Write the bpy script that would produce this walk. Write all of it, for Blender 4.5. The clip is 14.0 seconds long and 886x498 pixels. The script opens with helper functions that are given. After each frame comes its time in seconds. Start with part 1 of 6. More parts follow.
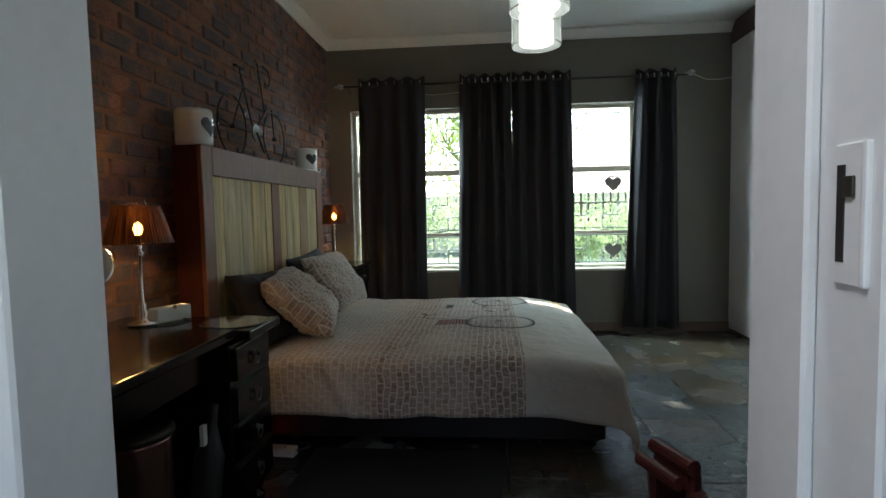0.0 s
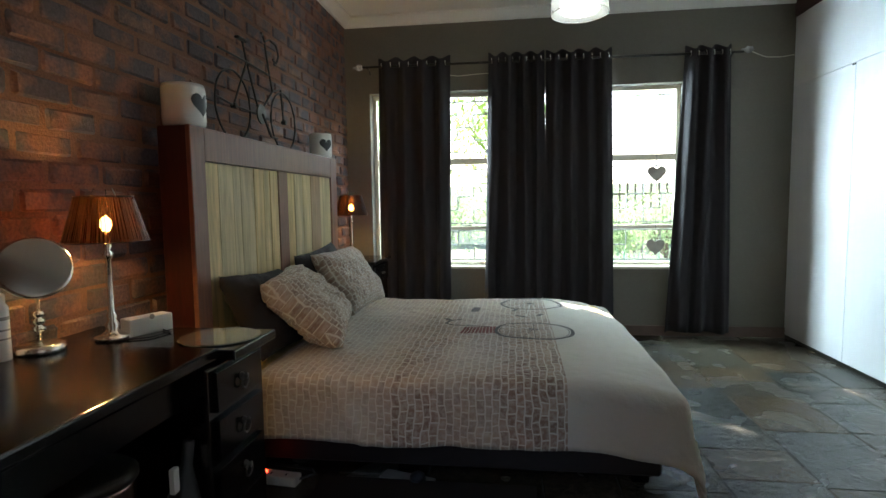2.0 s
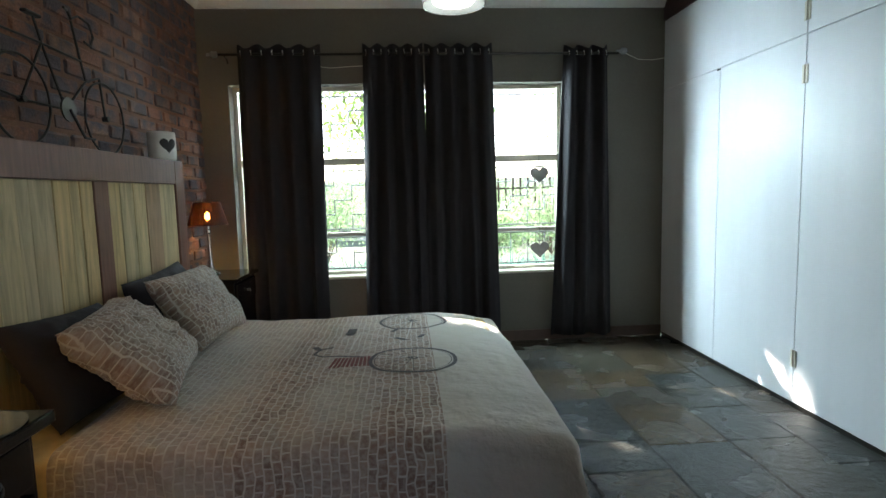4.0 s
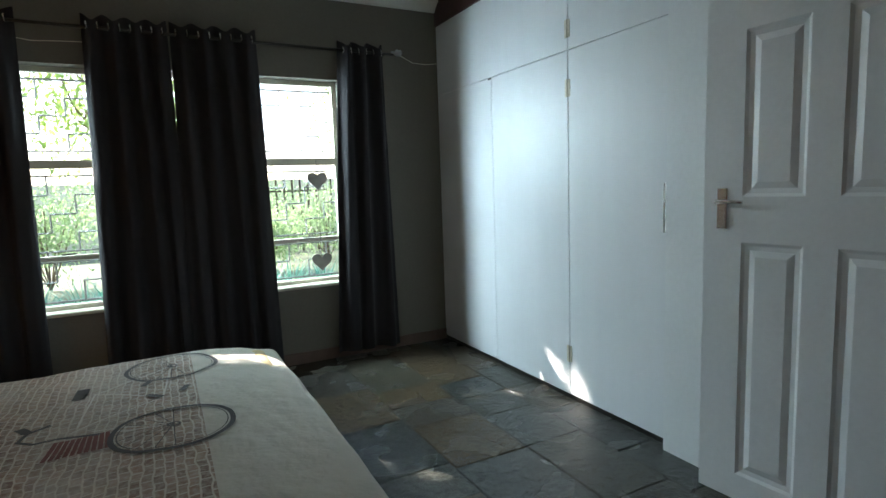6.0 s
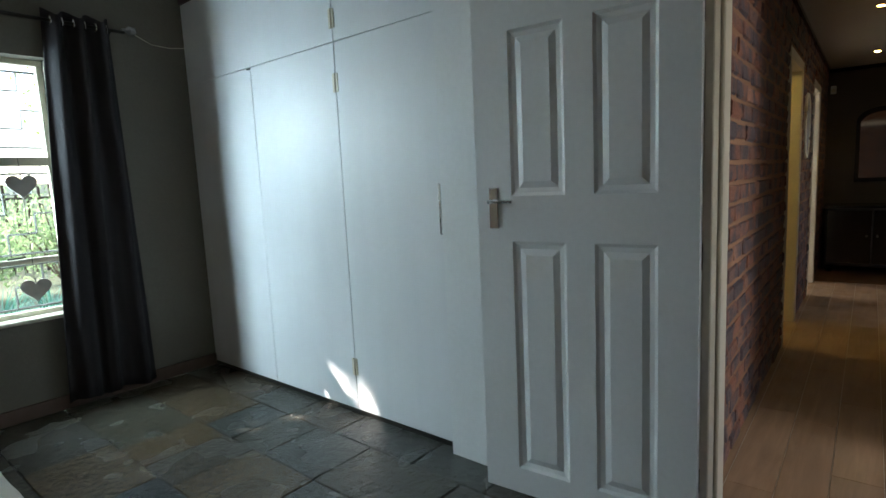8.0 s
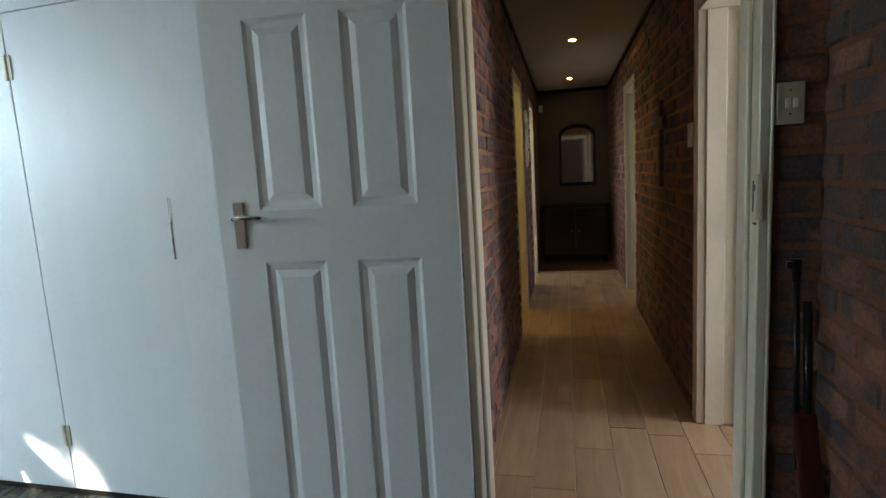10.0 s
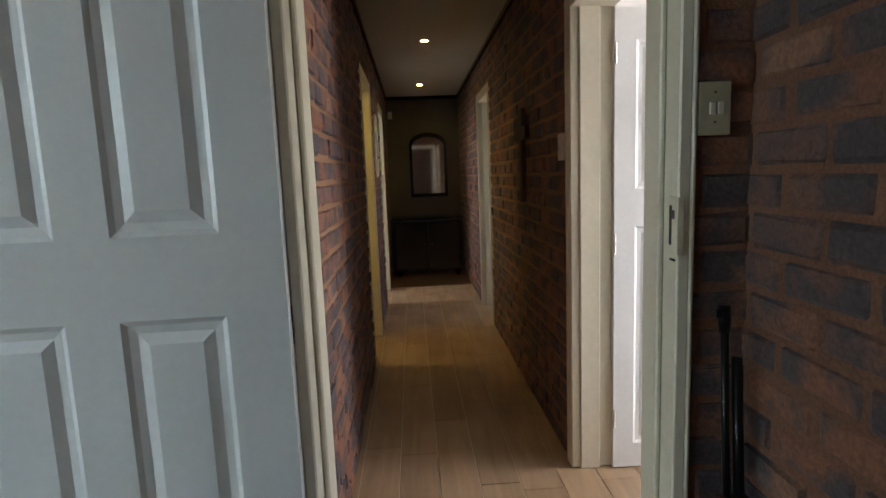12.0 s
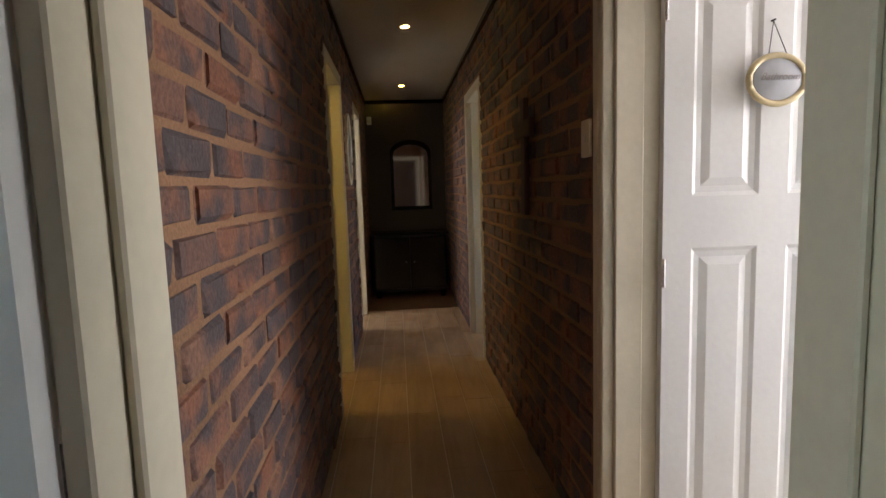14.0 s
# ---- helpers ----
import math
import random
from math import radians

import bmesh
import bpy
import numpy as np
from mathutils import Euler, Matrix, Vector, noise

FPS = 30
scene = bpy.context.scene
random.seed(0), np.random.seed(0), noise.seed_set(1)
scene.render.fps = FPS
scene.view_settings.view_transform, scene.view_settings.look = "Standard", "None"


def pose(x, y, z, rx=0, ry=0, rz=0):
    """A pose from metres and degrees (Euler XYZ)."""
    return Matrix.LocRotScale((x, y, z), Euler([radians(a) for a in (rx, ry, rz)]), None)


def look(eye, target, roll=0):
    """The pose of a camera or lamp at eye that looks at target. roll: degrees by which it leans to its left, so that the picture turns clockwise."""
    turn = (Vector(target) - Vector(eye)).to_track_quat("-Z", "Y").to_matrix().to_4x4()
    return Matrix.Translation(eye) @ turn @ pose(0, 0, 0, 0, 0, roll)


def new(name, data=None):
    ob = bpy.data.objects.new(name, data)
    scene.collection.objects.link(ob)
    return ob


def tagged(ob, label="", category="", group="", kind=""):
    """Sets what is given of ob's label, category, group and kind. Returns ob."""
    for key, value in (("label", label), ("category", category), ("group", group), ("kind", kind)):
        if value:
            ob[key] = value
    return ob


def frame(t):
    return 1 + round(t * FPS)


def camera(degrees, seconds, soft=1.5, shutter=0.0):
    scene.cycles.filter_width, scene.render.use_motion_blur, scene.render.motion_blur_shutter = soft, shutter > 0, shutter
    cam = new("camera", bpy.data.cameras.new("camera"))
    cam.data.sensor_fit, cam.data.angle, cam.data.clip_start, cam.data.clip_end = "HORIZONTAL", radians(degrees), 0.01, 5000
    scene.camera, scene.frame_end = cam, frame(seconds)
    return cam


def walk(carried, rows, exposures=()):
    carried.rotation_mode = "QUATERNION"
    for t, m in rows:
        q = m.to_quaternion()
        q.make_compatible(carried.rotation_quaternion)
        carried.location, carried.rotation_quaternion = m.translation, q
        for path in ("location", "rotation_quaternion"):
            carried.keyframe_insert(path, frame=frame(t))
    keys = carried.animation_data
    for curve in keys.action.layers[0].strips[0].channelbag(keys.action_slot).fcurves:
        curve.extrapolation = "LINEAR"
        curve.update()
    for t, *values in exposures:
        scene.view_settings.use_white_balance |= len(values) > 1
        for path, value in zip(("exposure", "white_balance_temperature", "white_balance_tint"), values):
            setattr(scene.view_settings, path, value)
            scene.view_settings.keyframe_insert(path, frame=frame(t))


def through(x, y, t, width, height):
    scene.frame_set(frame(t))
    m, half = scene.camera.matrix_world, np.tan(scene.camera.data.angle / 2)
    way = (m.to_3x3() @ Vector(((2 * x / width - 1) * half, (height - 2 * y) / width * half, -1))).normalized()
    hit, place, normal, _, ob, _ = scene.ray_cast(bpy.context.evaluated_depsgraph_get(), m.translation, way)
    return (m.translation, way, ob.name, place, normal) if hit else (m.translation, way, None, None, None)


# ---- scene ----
cam = camera(78.4, 14.0)
PATH = [
    (0, (0.182, 0.462, 1.18), (0.009, 2.45, 1.046), -1.2),
    (0.5, (0.156, 0.58, 1.176), (-0.053, 2.565, 1.039), -1.0),
    (1, (0.153, 0.681, 1.176), (-0.091, 2.661, 1.028), -1.0),
    (1.5, (0.151, 0.778, 1.178), (-0.112, 2.754, 1.02), -0.9),
    (2, (0.131, 0.859, 1.194), (-0.128, 2.835, 1.025), -0.8),
    (2.2, (0.135, 0.893, 1.196), (-0.125, 2.869, 1.029), -0.8),
    (4.3, (0.241, 1.27, 1.311), (0.48, 3.244, 1.096), -1.6),
    (4.5, (0.249, 1.305, 1.318), (0.562, 3.268, 1.101), -1.7),
    (5, (0.266, 1.401, 1.321), (0.752, 3.329, 1.104), -1.8),
    (5.5, (0.264, 1.5, 1.337), (0.955, 3.363, 1.113), -1.8),
    (6, (0.253, 1.584, 1.346), (1.166, 3.349, 1.116), -2.0),
    (6.5, (0.239, 1.635, 1.344), (1.335, 3.292, 1.112), -2.1),
    (7, (0.299, 1.664, 1.344), (1.547, 3.208, 1.108), -2.4),
    (7.5, (0.38, 1.721, 1.34), (1.766, 3.143, 1.1), -2.6),
    (8, (0.439, 1.763, 1.343), (1.961, 3.036, 1.089), -2.7),
    (8.5, (0.489, 1.798, 1.342), (2.129, 2.915, 1.091), -2.7),
    (9, (0.535, 1.84, 1.354), (2.294, 2.756, 1.096), -2.8),
    (9.2, (0.542, 1.837, 1.347), (2.345, 2.665, 1.092), -3.3),
    (11.3, (0.931, 1.91, 1.377), (2.908, 2.002, 1.088), -1.9),
    (11.5, (1.001, 1.91, 1.379), (2.98, 1.957, 1.097), -2.2),
    (12, (1.153, 1.93, 1.371), (3.134, 1.882, 1.101), -2.2),
    (12.5, (1.327, 1.925, 1.356), (3.309, 1.831, 1.106), -2.1),
    (13, (1.508, 1.899, 1.342), (3.491, 1.793, 1.104), -2.1),
    (13.5, (1.673, 1.893, 1.332), (3.657, 1.788, 1.104), -2.1),
    (14, (1.841, 1.898, 1.326), (3.826, 1.792, 1.107), -1.8),
]
walk(cam, [(t, look(eye, target, roll)) for t, eye, target, roll in PATH], exposures=[(0, 2.7, 6500, 10), (1.3, 3.25, 6550, 11), (2.2, 3.3, 6600, 11), (4.5, 2.9, 6450, 11), (6, 2.6, 6450, 10), (8, 2.55, 6450, 10), (9, 2.7, 6450, 10), (11.5, 3.1, 6550, 12), (12.5, 3.2, 6600, 12), (13.2, 3.15, 6750, 14), (14, 2.95, 6850, 15)])

# ---- light ----
SUN_ELEV = 36.2
world = bpy.data.worlds.new("world")
scene.world = world
world.use_nodes = True
wn, wl = world.node_tree.nodes, world.node_tree.links
wn.clear()
sky = wn.new("ShaderNodeTexSky")
sky.sky_type = "NISHITA"
sky.sun_disc = False
sky.sun_elevation, sky.sun_rotation = radians(SUN_ELEV), radians(-35.9)
bg = wn.new("ShaderNodeBackground")
bg.inputs["Strength"].default_value = 0.14
wout = wn.new("ShaderNodeOutputWorld")
wl.new(sky.outputs[0], bg.inputs["Color"])
wl.new(bg.outputs[0], wout.inputs["Surface"])
sun_dir = Vector((0.6, -0.83, -0.75))
sun = new("sun", bpy.data.lights.new("sun", "SUN"))
sun.data.energy, sun.data.angle, sun.data.color = 4.5, radians(0.5), (1.0, 0.94, 0.85)
sun.matrix_world = look((-3, 9, 8), Vector((-3, 9, 8)) + sun_dir)
P_WIN, P_ENTRY, P_BATH, P_SOUTH, P_FAR, P_YELLOW, P_BED, P_DOWN, P_PEND = 60, 3.2, 8.5, 0.9, 2.6, 2.3, 0.45, 1.0, 0.2

import collections
# ---- materials ----
def mat(name, color, rough=0.6, metal=0.0, bump=0.0, scale=20.0, vary=0.15, stretch=(1, 1, 1), coat=0.0, alpha=None, big=2.0, ior=None):
    """A procedural surface: base colour varied at two scales, with fine relief."""
    m = bpy.data.materials.new(name)
    m.use_nodes = True
    nt = m.node_tree
    n, l = nt.nodes, nt.links
    b = n["Principled BSDF"]
    b.inputs["Roughness"].default_value = rough
    b.inputs["Metallic"].default_value = metal
    if coat:
        b.inputs["Coat Weight"].default_value = coat
        b.inputs["Coat Roughness"].default_value = 0.12
    tc = n.new("ShaderNodeTexCoord")
    mp = n.new("ShaderNodeMapping")
    mp.inputs["Scale"].default_value = stretch
    l.new(tc.outputs["Object"], mp.inputs["Vector"])
    fine = n.new("ShaderNodeTexNoise")
    fine.inputs["Scale"].default_value = scale
    fine.inputs["Detail"].default_value = 6
    l.new(mp.outputs[0], fine.inputs["Vector"])
    coarse = n.new("ShaderNodeTexNoise")
    coarse.inputs["Scale"].default_value = big
    coarse.inputs["Detail"].default_value = 3
    l.new(tc.outputs["Object"], coarse.inputs["Vector"])
    add = n.new("ShaderNodeMath")
    add.operation = "ADD"
    l.new(fine.outputs[0], add.inputs[0])
    l.new(coarse.outputs[0], add.inputs[1])
    rng = n.new("ShaderNodeMapRange")
    rng.inputs[1].default_value, rng.inputs[2].default_value = 0.7, 1.3
    rng.inputs[3].default_value, rng.inputs[4].default_value = 1 - vary, 1 + vary
    l.new(add.outputs[0], rng.inputs[0])
    mul = n.new("ShaderNodeVectorMath")
    mul.operation = "SCALE"
    mul.inputs[0].default_value = color
    l.new(rng.outputs[0], mul.inputs["Scale"])
    l.new(mul.outputs[0], b.inputs["Base Color"])
    if bump:
        bp = n.new("ShaderNodeBump")
        bp.inputs["Strength"].default_value = min(1.0, bump)
        bp.inputs["Distance"].default_value = 0.004
        l.new(fine.outputs[0], bp.inputs["Height"])
        l.new(bp.outputs[0], b.inputs["Normal"])
    rr = n.new("ShaderNodeMapRange")
    rr.inputs[3].default_value, rr.inputs[4].default_value = max(0.02, rough - 0.08), min(1, rough + 0.08)
    l.new(coarse.outputs[0], rr.inputs[0])
    l.new(rr.outputs[0], b.inputs["Roughness"])
    return m


def glow(name, color, strength):
    m = bpy.data.materials.new(name)
    m.use_nodes = True
    b = m.node_tree.nodes["Principled BSDF"]
    b.inputs["Base Color"].default_value = (*color, 1)
    b.inputs["Emission Color"].default_value = (*color, 1)
    b.inputs["Emission Strength"].default_value = strength
    return m


def glassy(name, color=(1, 1, 1), rough=0.0):
    """Thin clear pane: mostly clear, with a mirror gloss that grows at the edge."""
    m = bpy.data.materials.new(name)
    m.use_nodes = True
    n, l = m.node_tree.nodes, m.node_tree.links
    n.clear()
    o = n.new("ShaderNodeOutputMaterial")
    mix = n.new("ShaderNodeMixShader")
    tr = n.new("ShaderNodeBsdfTransparent")
    tr.inputs[0].default_value = (*color, 1)
    gl = n.new("ShaderNodeBsdfGlossy")
    gl.inputs["Roughness"].default_value = rough
    fr = n.new("ShaderNodeFresnel")
    fr.inputs[0].default_value = 1.45
    l.new(fr.outputs[0], mix.inputs[0])
    l.new(tr.outputs[0], mix.inputs[1])
    l.new(gl.outputs[0], mix.inputs[2])
    l.new(mix.outputs[0], o.inputs[0])
    return m


PLASTER = mat("plaster_taupe", (0.16, 0.145, 0.115), 0.75, bump=0.25, scale=60, vary=0.06)
CEILING = mat("ceiling_paint", (0.72, 0.71, 0.67), 0.8, bump=0.1, scale=80, vary=0.04)
WHITE = mat("white_gloss_paint", (0.76, 0.77, 0.77), 0.42, bump=0.12, scale=45, vary=0.03)
WARDROBE_PAINT = mat("brushed_white_wardrobe_paint", (0.75, 0.76, 0.77), 0.48, bump=0.3, scale=9, vary=0.03, stretch=(1, 1, 0.07))
CREAM = mat("cream_enamel", (0.68, 0.63, 0.5), 0.35, bump=0.1, scale=40, vary=0.05)
MORTAR_DARK = mat("brown_mortar", (0.19, 0.092, 0.056), 0.95, bump=1.0, scale=120, vary=0.35)
MORTAR = mat("mortar", (0.26, 0.143, 0.08), 0.95, bump=1.0, scale=120, vary=0.3)
SLATE = mat("slate", (0.1, 0.105, 0.085), 0.35, bump=0.8, scale=18, vary=0.4)
GROUT = mat("grout", (0.03, 0.028, 0.024), 0.9, bump=0.6, scale=60)
DARKWOOD = mat("dark_lacquered_wood", (0.006, 0.004, 0.0035), 0.15, bump=0.1, scale=30, vary=0.3, stretch=(1, 6, 1), coat=0.0)
CURTAIN = mat("charcoal_curtain_cloth", (0.022, 0.018, 0.02), 0.9, bump=0.4, scale=300, vary=0.15)
REDWOOD = mat("stained_pine_frame", (0.2, 0.088, 0.055), 0.45, bump=0.2, scale=9, vary=0.3, stretch=(6, 6, 0.6))
LINEN = mat("duvet_cotton", (0.62, 0.59, 0.53), 0.85, bump=0.4, scale=200, vary=0.08)


# ---- mesh helpers ----
def mesh_of(bm, name, material=None, smooth=False):
    me = bpy.data.meshes.new(name)
    bmesh.ops.recalc_face_normals(bm, faces=bm.faces)
    bm.to_mesh(me)
    bm.free()
    if material is not None:
        for m in material if isinstance(material, (list, tuple)) else (material,):
            me.materials.append(m)
    if smooth:
        me.shade_smooth()
    return me


def part(name, bm, material, parent=None, label="", kind="", smooth=False, place=None):
    """Links a bmesh as one mesh object, under a thing or a part."""
    ob = new(name, mesh_of(bm, name, material, smooth))
    if parent is not None:
        ob.parent = parent
    if place is not None:
        ob.matrix_basis = place
    return tagged(ob, label, kind=kind)


def thing(name, x, y, z, label, category, group="", kind="", rz=0):
    ob = new(name)
    ob.matrix_basis = pose(x, y, z, 0, 0, rz)
    return tagged(ob, label, category, group, kind)


def box(x0, x1, y0, y1, z0, z1, bevel=0.0, seg=1, bm=None):
    own = bmesh.new()
    g = bmesh.ops.create_cube(own, size=1.0)
    for v in g["verts"]:
        v.co = Vector((x0 + (v.co.x + 0.5) * (x1 - x0), y0 + (v.co.y + 0.5) * (y1 - y0), z0 + (v.co.z + 0.5) * (z1 - z0)))
    if bevel:
        bmesh.ops.bevel(own, geom=own.edges[:], offset=bevel, segments=seg, affect="EDGES", profile=0.6)
    if bm is None:
        return own
    merge(bm, own)
    return bm


def merge(bm, other, m=None):
    if m is not None:
        bmesh.ops.transform(other, matrix=m, verts=other.verts)
    me = bpy.data.meshes.new("tmp")
    other.to_mesh(me)
    other.free()
    bm.from_mesh(me)
    bpy.data.meshes.remove(me)


def lathe(profile, seg=24, bm=None, m=None):
    """A turned solid from (radius, height) pairs, bottom to top."""
    own = bmesh.new()
    rings = []
    for r, z in profile:
        rings.append([own.verts.new((r * math.cos(2 * math.pi * k / seg), r * math.sin(2 * math.pi * k / seg), z)) for k in range(seg)])
    for a, b in zip(rings, rings[1:]):
        for k in range(seg):
            own.faces.new((a[k], a[(k + 1) % seg], b[(k + 1) % seg], b[k]))
    if profile[0][0] > 1e-5:
        own.faces.new(rings[0][::-1])
    if profile[-1][0] > 1e-5:
        own.faces.new(rings[-1])
    bmesh.ops.remove_doubles(own, verts=own.verts, dist=1e-6)
    if m is not None:
        bmesh.ops.transform(own, matrix=m, verts=own.verts)
    if bm is None:
        return own
    merge(bm, own)
    return bm


def tube(points, r, seg=8, closed=False, bm=None):
    """A round bar along points."""
    own = bmesh.new()
    pts = [Vector(p) for p in points]
    n = len(pts)
    rings = []
    for i, p in enumerate(pts):
        a = pts[(i - 1) % n] if (closed or i > 0) else p
        b = pts[(i + 1) % n] if (closed or i < n - 1) else p
        d = (b - a).normalized()
        up = Vector((0, 0, 1)) if abs(d.z) < 0.95 else Vector((1, 0, 0))
        u = d.cross(up).normalized()
        v = d.cross(u)
        rings.append([own.verts.new(p + (u * math.cos(2 * math.pi * k / seg) + v * math.sin(2 * math.pi * k / seg)) * r) for k in range(seg)])
    for i in range(n if closed else n - 1):
        a, b = rings[i], rings[(i + 1) % n]
        for k in range(seg):
            own.faces.new((a[k], a[(k + 1) % seg], b[(k + 1) % seg], b[k]))
    if not closed:
        own.faces.new(rings[0][::-1])
        own.faces.new(rings[-1])
    if bm is None:
        return own
    merge(bm, own)
    return bm

# ---- room and corridor shell ----
XW, XE, YS, YN, ZC = -1.4, 2.43, 1.19, 5.79, 2.865     # bedroom faces
XD = 2.385                                             # face of the doorway wall
CS, CN, CX, CZ = 1.3, 2.324, 9.0, 2.475                  # corridor faces, end and height
WT = 0.22
WE = XD + 0.17 - XE                                              # thickness of the wall to the corridor


def wall(name, axis, face, back, a0, a1, z0, z1, openings, material, label):
    """A wall with openings. axis 'x': runs along x, between y=face and y=back. openings: (a0, a1, z0, z1)."""
    bm = bmesh.new()
    cuts = sorted({a0, a1, *[v for o in openings for v in o[:2]]})
    lo, hi = min(face, back), max(face, back)
    for p, q in zip(cuts, cuts[1:]):
        gaps = sorted([(o[2], o[3]) for o in openings if o[0] <= p + 1e-6 and o[1] >= q - 1e-6])
        z = z0
        for g0, g1 in gaps + [(z1, z1)]:
            if g0 > z + 1e-6:
                if axis == "x":
                    box(p, q, lo, hi, z, g0, bm=bm)
                else:
                    box(lo, hi, p, q, z, g0, bm=bm)
            z = max(z, g1)
    bmesh.ops.remove_doubles(bm, verts=bm.verts, dist=1e-5)
    inner = [f for f in bm.faces if False]
    seen = collections.defaultdict(list)
    for f in bm.faces:
        seen[tuple(round(c, 4) for c in f.calc_center_median())].append(f)
    dup = [f for fs in seen.values() if len(fs) > 1 for f in fs]
    if dup:
        bmesh.ops.delete(bm, geom=dup, context="FACES_ONLY")
    return tagged(part(name, bm, material), label, "wall", kind="structure")


W1 = (-1.17, -0.02, 0.61, 2.19)
W2 = (0.36, 1.57, 0.61, 2.19)
wall("wall_north", "x", YN, YN + WT, XW - WT, 3.1, 0, 3.0, [W1, W2], PLASTER, "taupe painted plaster wall with two windows")
wall("wall_west", "y", XW, XW - WT, YS, YN, 0, 3.0, [], MORTAR_DARK, "red-brown face brick wall behind the bed")
wall("wall_south", "x", YS, YS - WT, XW - WT, XE, 0, 3.0, [(-0.445, 0.55, 0, 2.08)], MORTAR_DARK, "face brick wall with the entry doorway")
wall("wall_east", "y", XD + 0.004, XE + WE, YS - WT, 3.375, 0, 3.0, [(1.335, 2.252, 0, 2.08)], MORTAR_DARK, "face brick wall with the corridor doorway")
wall("wall_corridor_north", "x", CN, CN + WT, XE + WE, CX, 0, 2.7, [(5.02, 5.83, 0, 2.08), (7.0, 7.72, 0, 2.08)], MORTAR, "face brick corridor wall with two doorways")
wall("wall_corridor_south", "x", CS, CS - 0.17, XE + WE, CX, 0, 2.7, [(2.585, 3.53, 0, 2.05), (5.96, 6.73, 0, 2.08)], MORTAR, "face brick corridor wall with two doorways")
tagged(part("wall_corridor_end", box(CX, CX + 0.2, 1.0, 2.7, 0, 2.7), mat("dark_umber_plaster", (0.105, 0.088, 0.07), 0.75, bump=0.25, scale=60, vary=0.06)), "dark taupe plaster wall at the corridor end", "wall", kind="structure")
tagged(part("floor", box(XW - WT, XE + 0.1, YS - 2.4, YN, -0.1, -0.012), GROUT), "slate floor bed", "floor", kind="structure")
tagged(part("floor_corridor", box(XE + 0.1, 9.2, -1.5, 5.5, -0.1, -0.006), CREAM), "pale wood-look tile floor", "floor", kind="structure")
tagged(part("ceiling", box(XW - WT, 3.1, YS - 2.4, YN + 0.1, ZC, ZC + 0.1), CEILING), "white painted ceiling", "ceiling", kind="structure")
# ceiling paint copied darker and warmer: the corridor's dimness is in the colour
tagged(part("ceiling_corridor", box(XE + WE, 9.2, 1.0, 2.8, CZ, CZ + 0.1), mat("dimmed_ceiling_paint", (0.46, 0.42, 0.36), 0.8, bump=0.1, scale=80, vary=0.05)), "corridor ceiling, its paint darkened to stand in for dim light", "ceiling", kind="structure")


# ---- more materials ----
def shade_mix(name, build):
    m = bpy.data.materials.new(name)
    m.use_nodes = True
    build(m.node_tree.nodes, m.node_tree.links, m.node_tree.nodes["Principled BSDF"])
    return m


def ramp(n, stops):
    r = n.new("ShaderNodeValToRGB")
    els = r.color_ramp.elements
    while len(els) < len(stops):
        els.new(0.5)
    for e, (p, c) in zip(els, stops):
        e.position, e.color = p, (*c, 1)
    return r


def brick_mat(name, joined):
    def build(n, l, b):
        pick = n.new("ShaderNodeNewGeometry") if joined else n.new("ShaderNodeObjectInfo")
        rnd = pick.outputs["Random Per Island" if joined else "Random"]
        base = ramp(n, [(0.0, (0.18, 0.072, 0.043)), (0.3, (0.25, 0.105, 0.06)), (0.6, (0.21, 0.092, 0.056)), (0.85, (0.14, 0.075, 0.06)), (1.0, (0.28, 0.14, 0.085))])
        l.new(rnd, base.inputs[0])
        tc = n.new("ShaderNodeTexCoord")
        geo = n.new("ShaderNodeNewGeometry")
        add = n.new("ShaderNodeVectorMath")
        add.operation = "ADD"
        l.new(geo.outputs["Position"], add.inputs[0])
        l.new(rnd, add.inputs[1])
        flash = n.new("ShaderNodeTexNoise")
        flash.inputs["Scale"].default_value = 7
        flash.inputs["Detail"].default_value = 3
        l.new(add.outputs[0], flash.inputs[0])
        fr = ramp(n, [(0.4, (0, 0, 0)), (0.57, (1, 1, 1))])
        l.new(flash.outputs[0], fr.inputs[0])
        dark = n.new("ShaderNodeMix")
        dark.data_type = "RGBA"
        dark.inputs["B"].default_value = (0.075, 0.058, 0.062, 1)
        l.new(fr.outputs[0], dark.inputs["Factor"])
        l.new(base.outputs[0], dark.inputs["A"])
        grain = n.new("ShaderNodeTexNoise")
        grain.inputs["Scale"].default_value = 90
        grain.inputs["Detail"].default_value = 8
        l.new(geo.outputs["Position"], grain.inputs[0])
        gr = n.new("ShaderNodeMapRange")
        gr.inputs[1].default_value, gr.inputs[2].default_value = 0.3, 0.7
        gr.inputs[3].default_value, gr.inputs[4].default_value = 0.7, 1.3
        l.new(grain.outputs[0], gr.inputs[0])
        sc = n.new("ShaderNodeVectorMath")
        sc.operation = "SCALE"
        l.new(dark.outputs["Result"], sc.inputs[0])
        l.new(gr.outputs[0], sc.inputs["Scale"])
        l.new(sc.outputs[0], b.inputs["Base Color"])
        b.inputs["Roughness"].default_value = 0.72
        bp = n.new("ShaderNodeBump")
        bp.inputs["Strength"].default_value = 0.8
        bp.inputs["Distance"].default_value = 0.005
        l.new(grain.outputs[0], bp.inputs["Height"])
        l.new(bp.outputs[0], b.inputs["Normal"])
    return shade_mix(name, build)


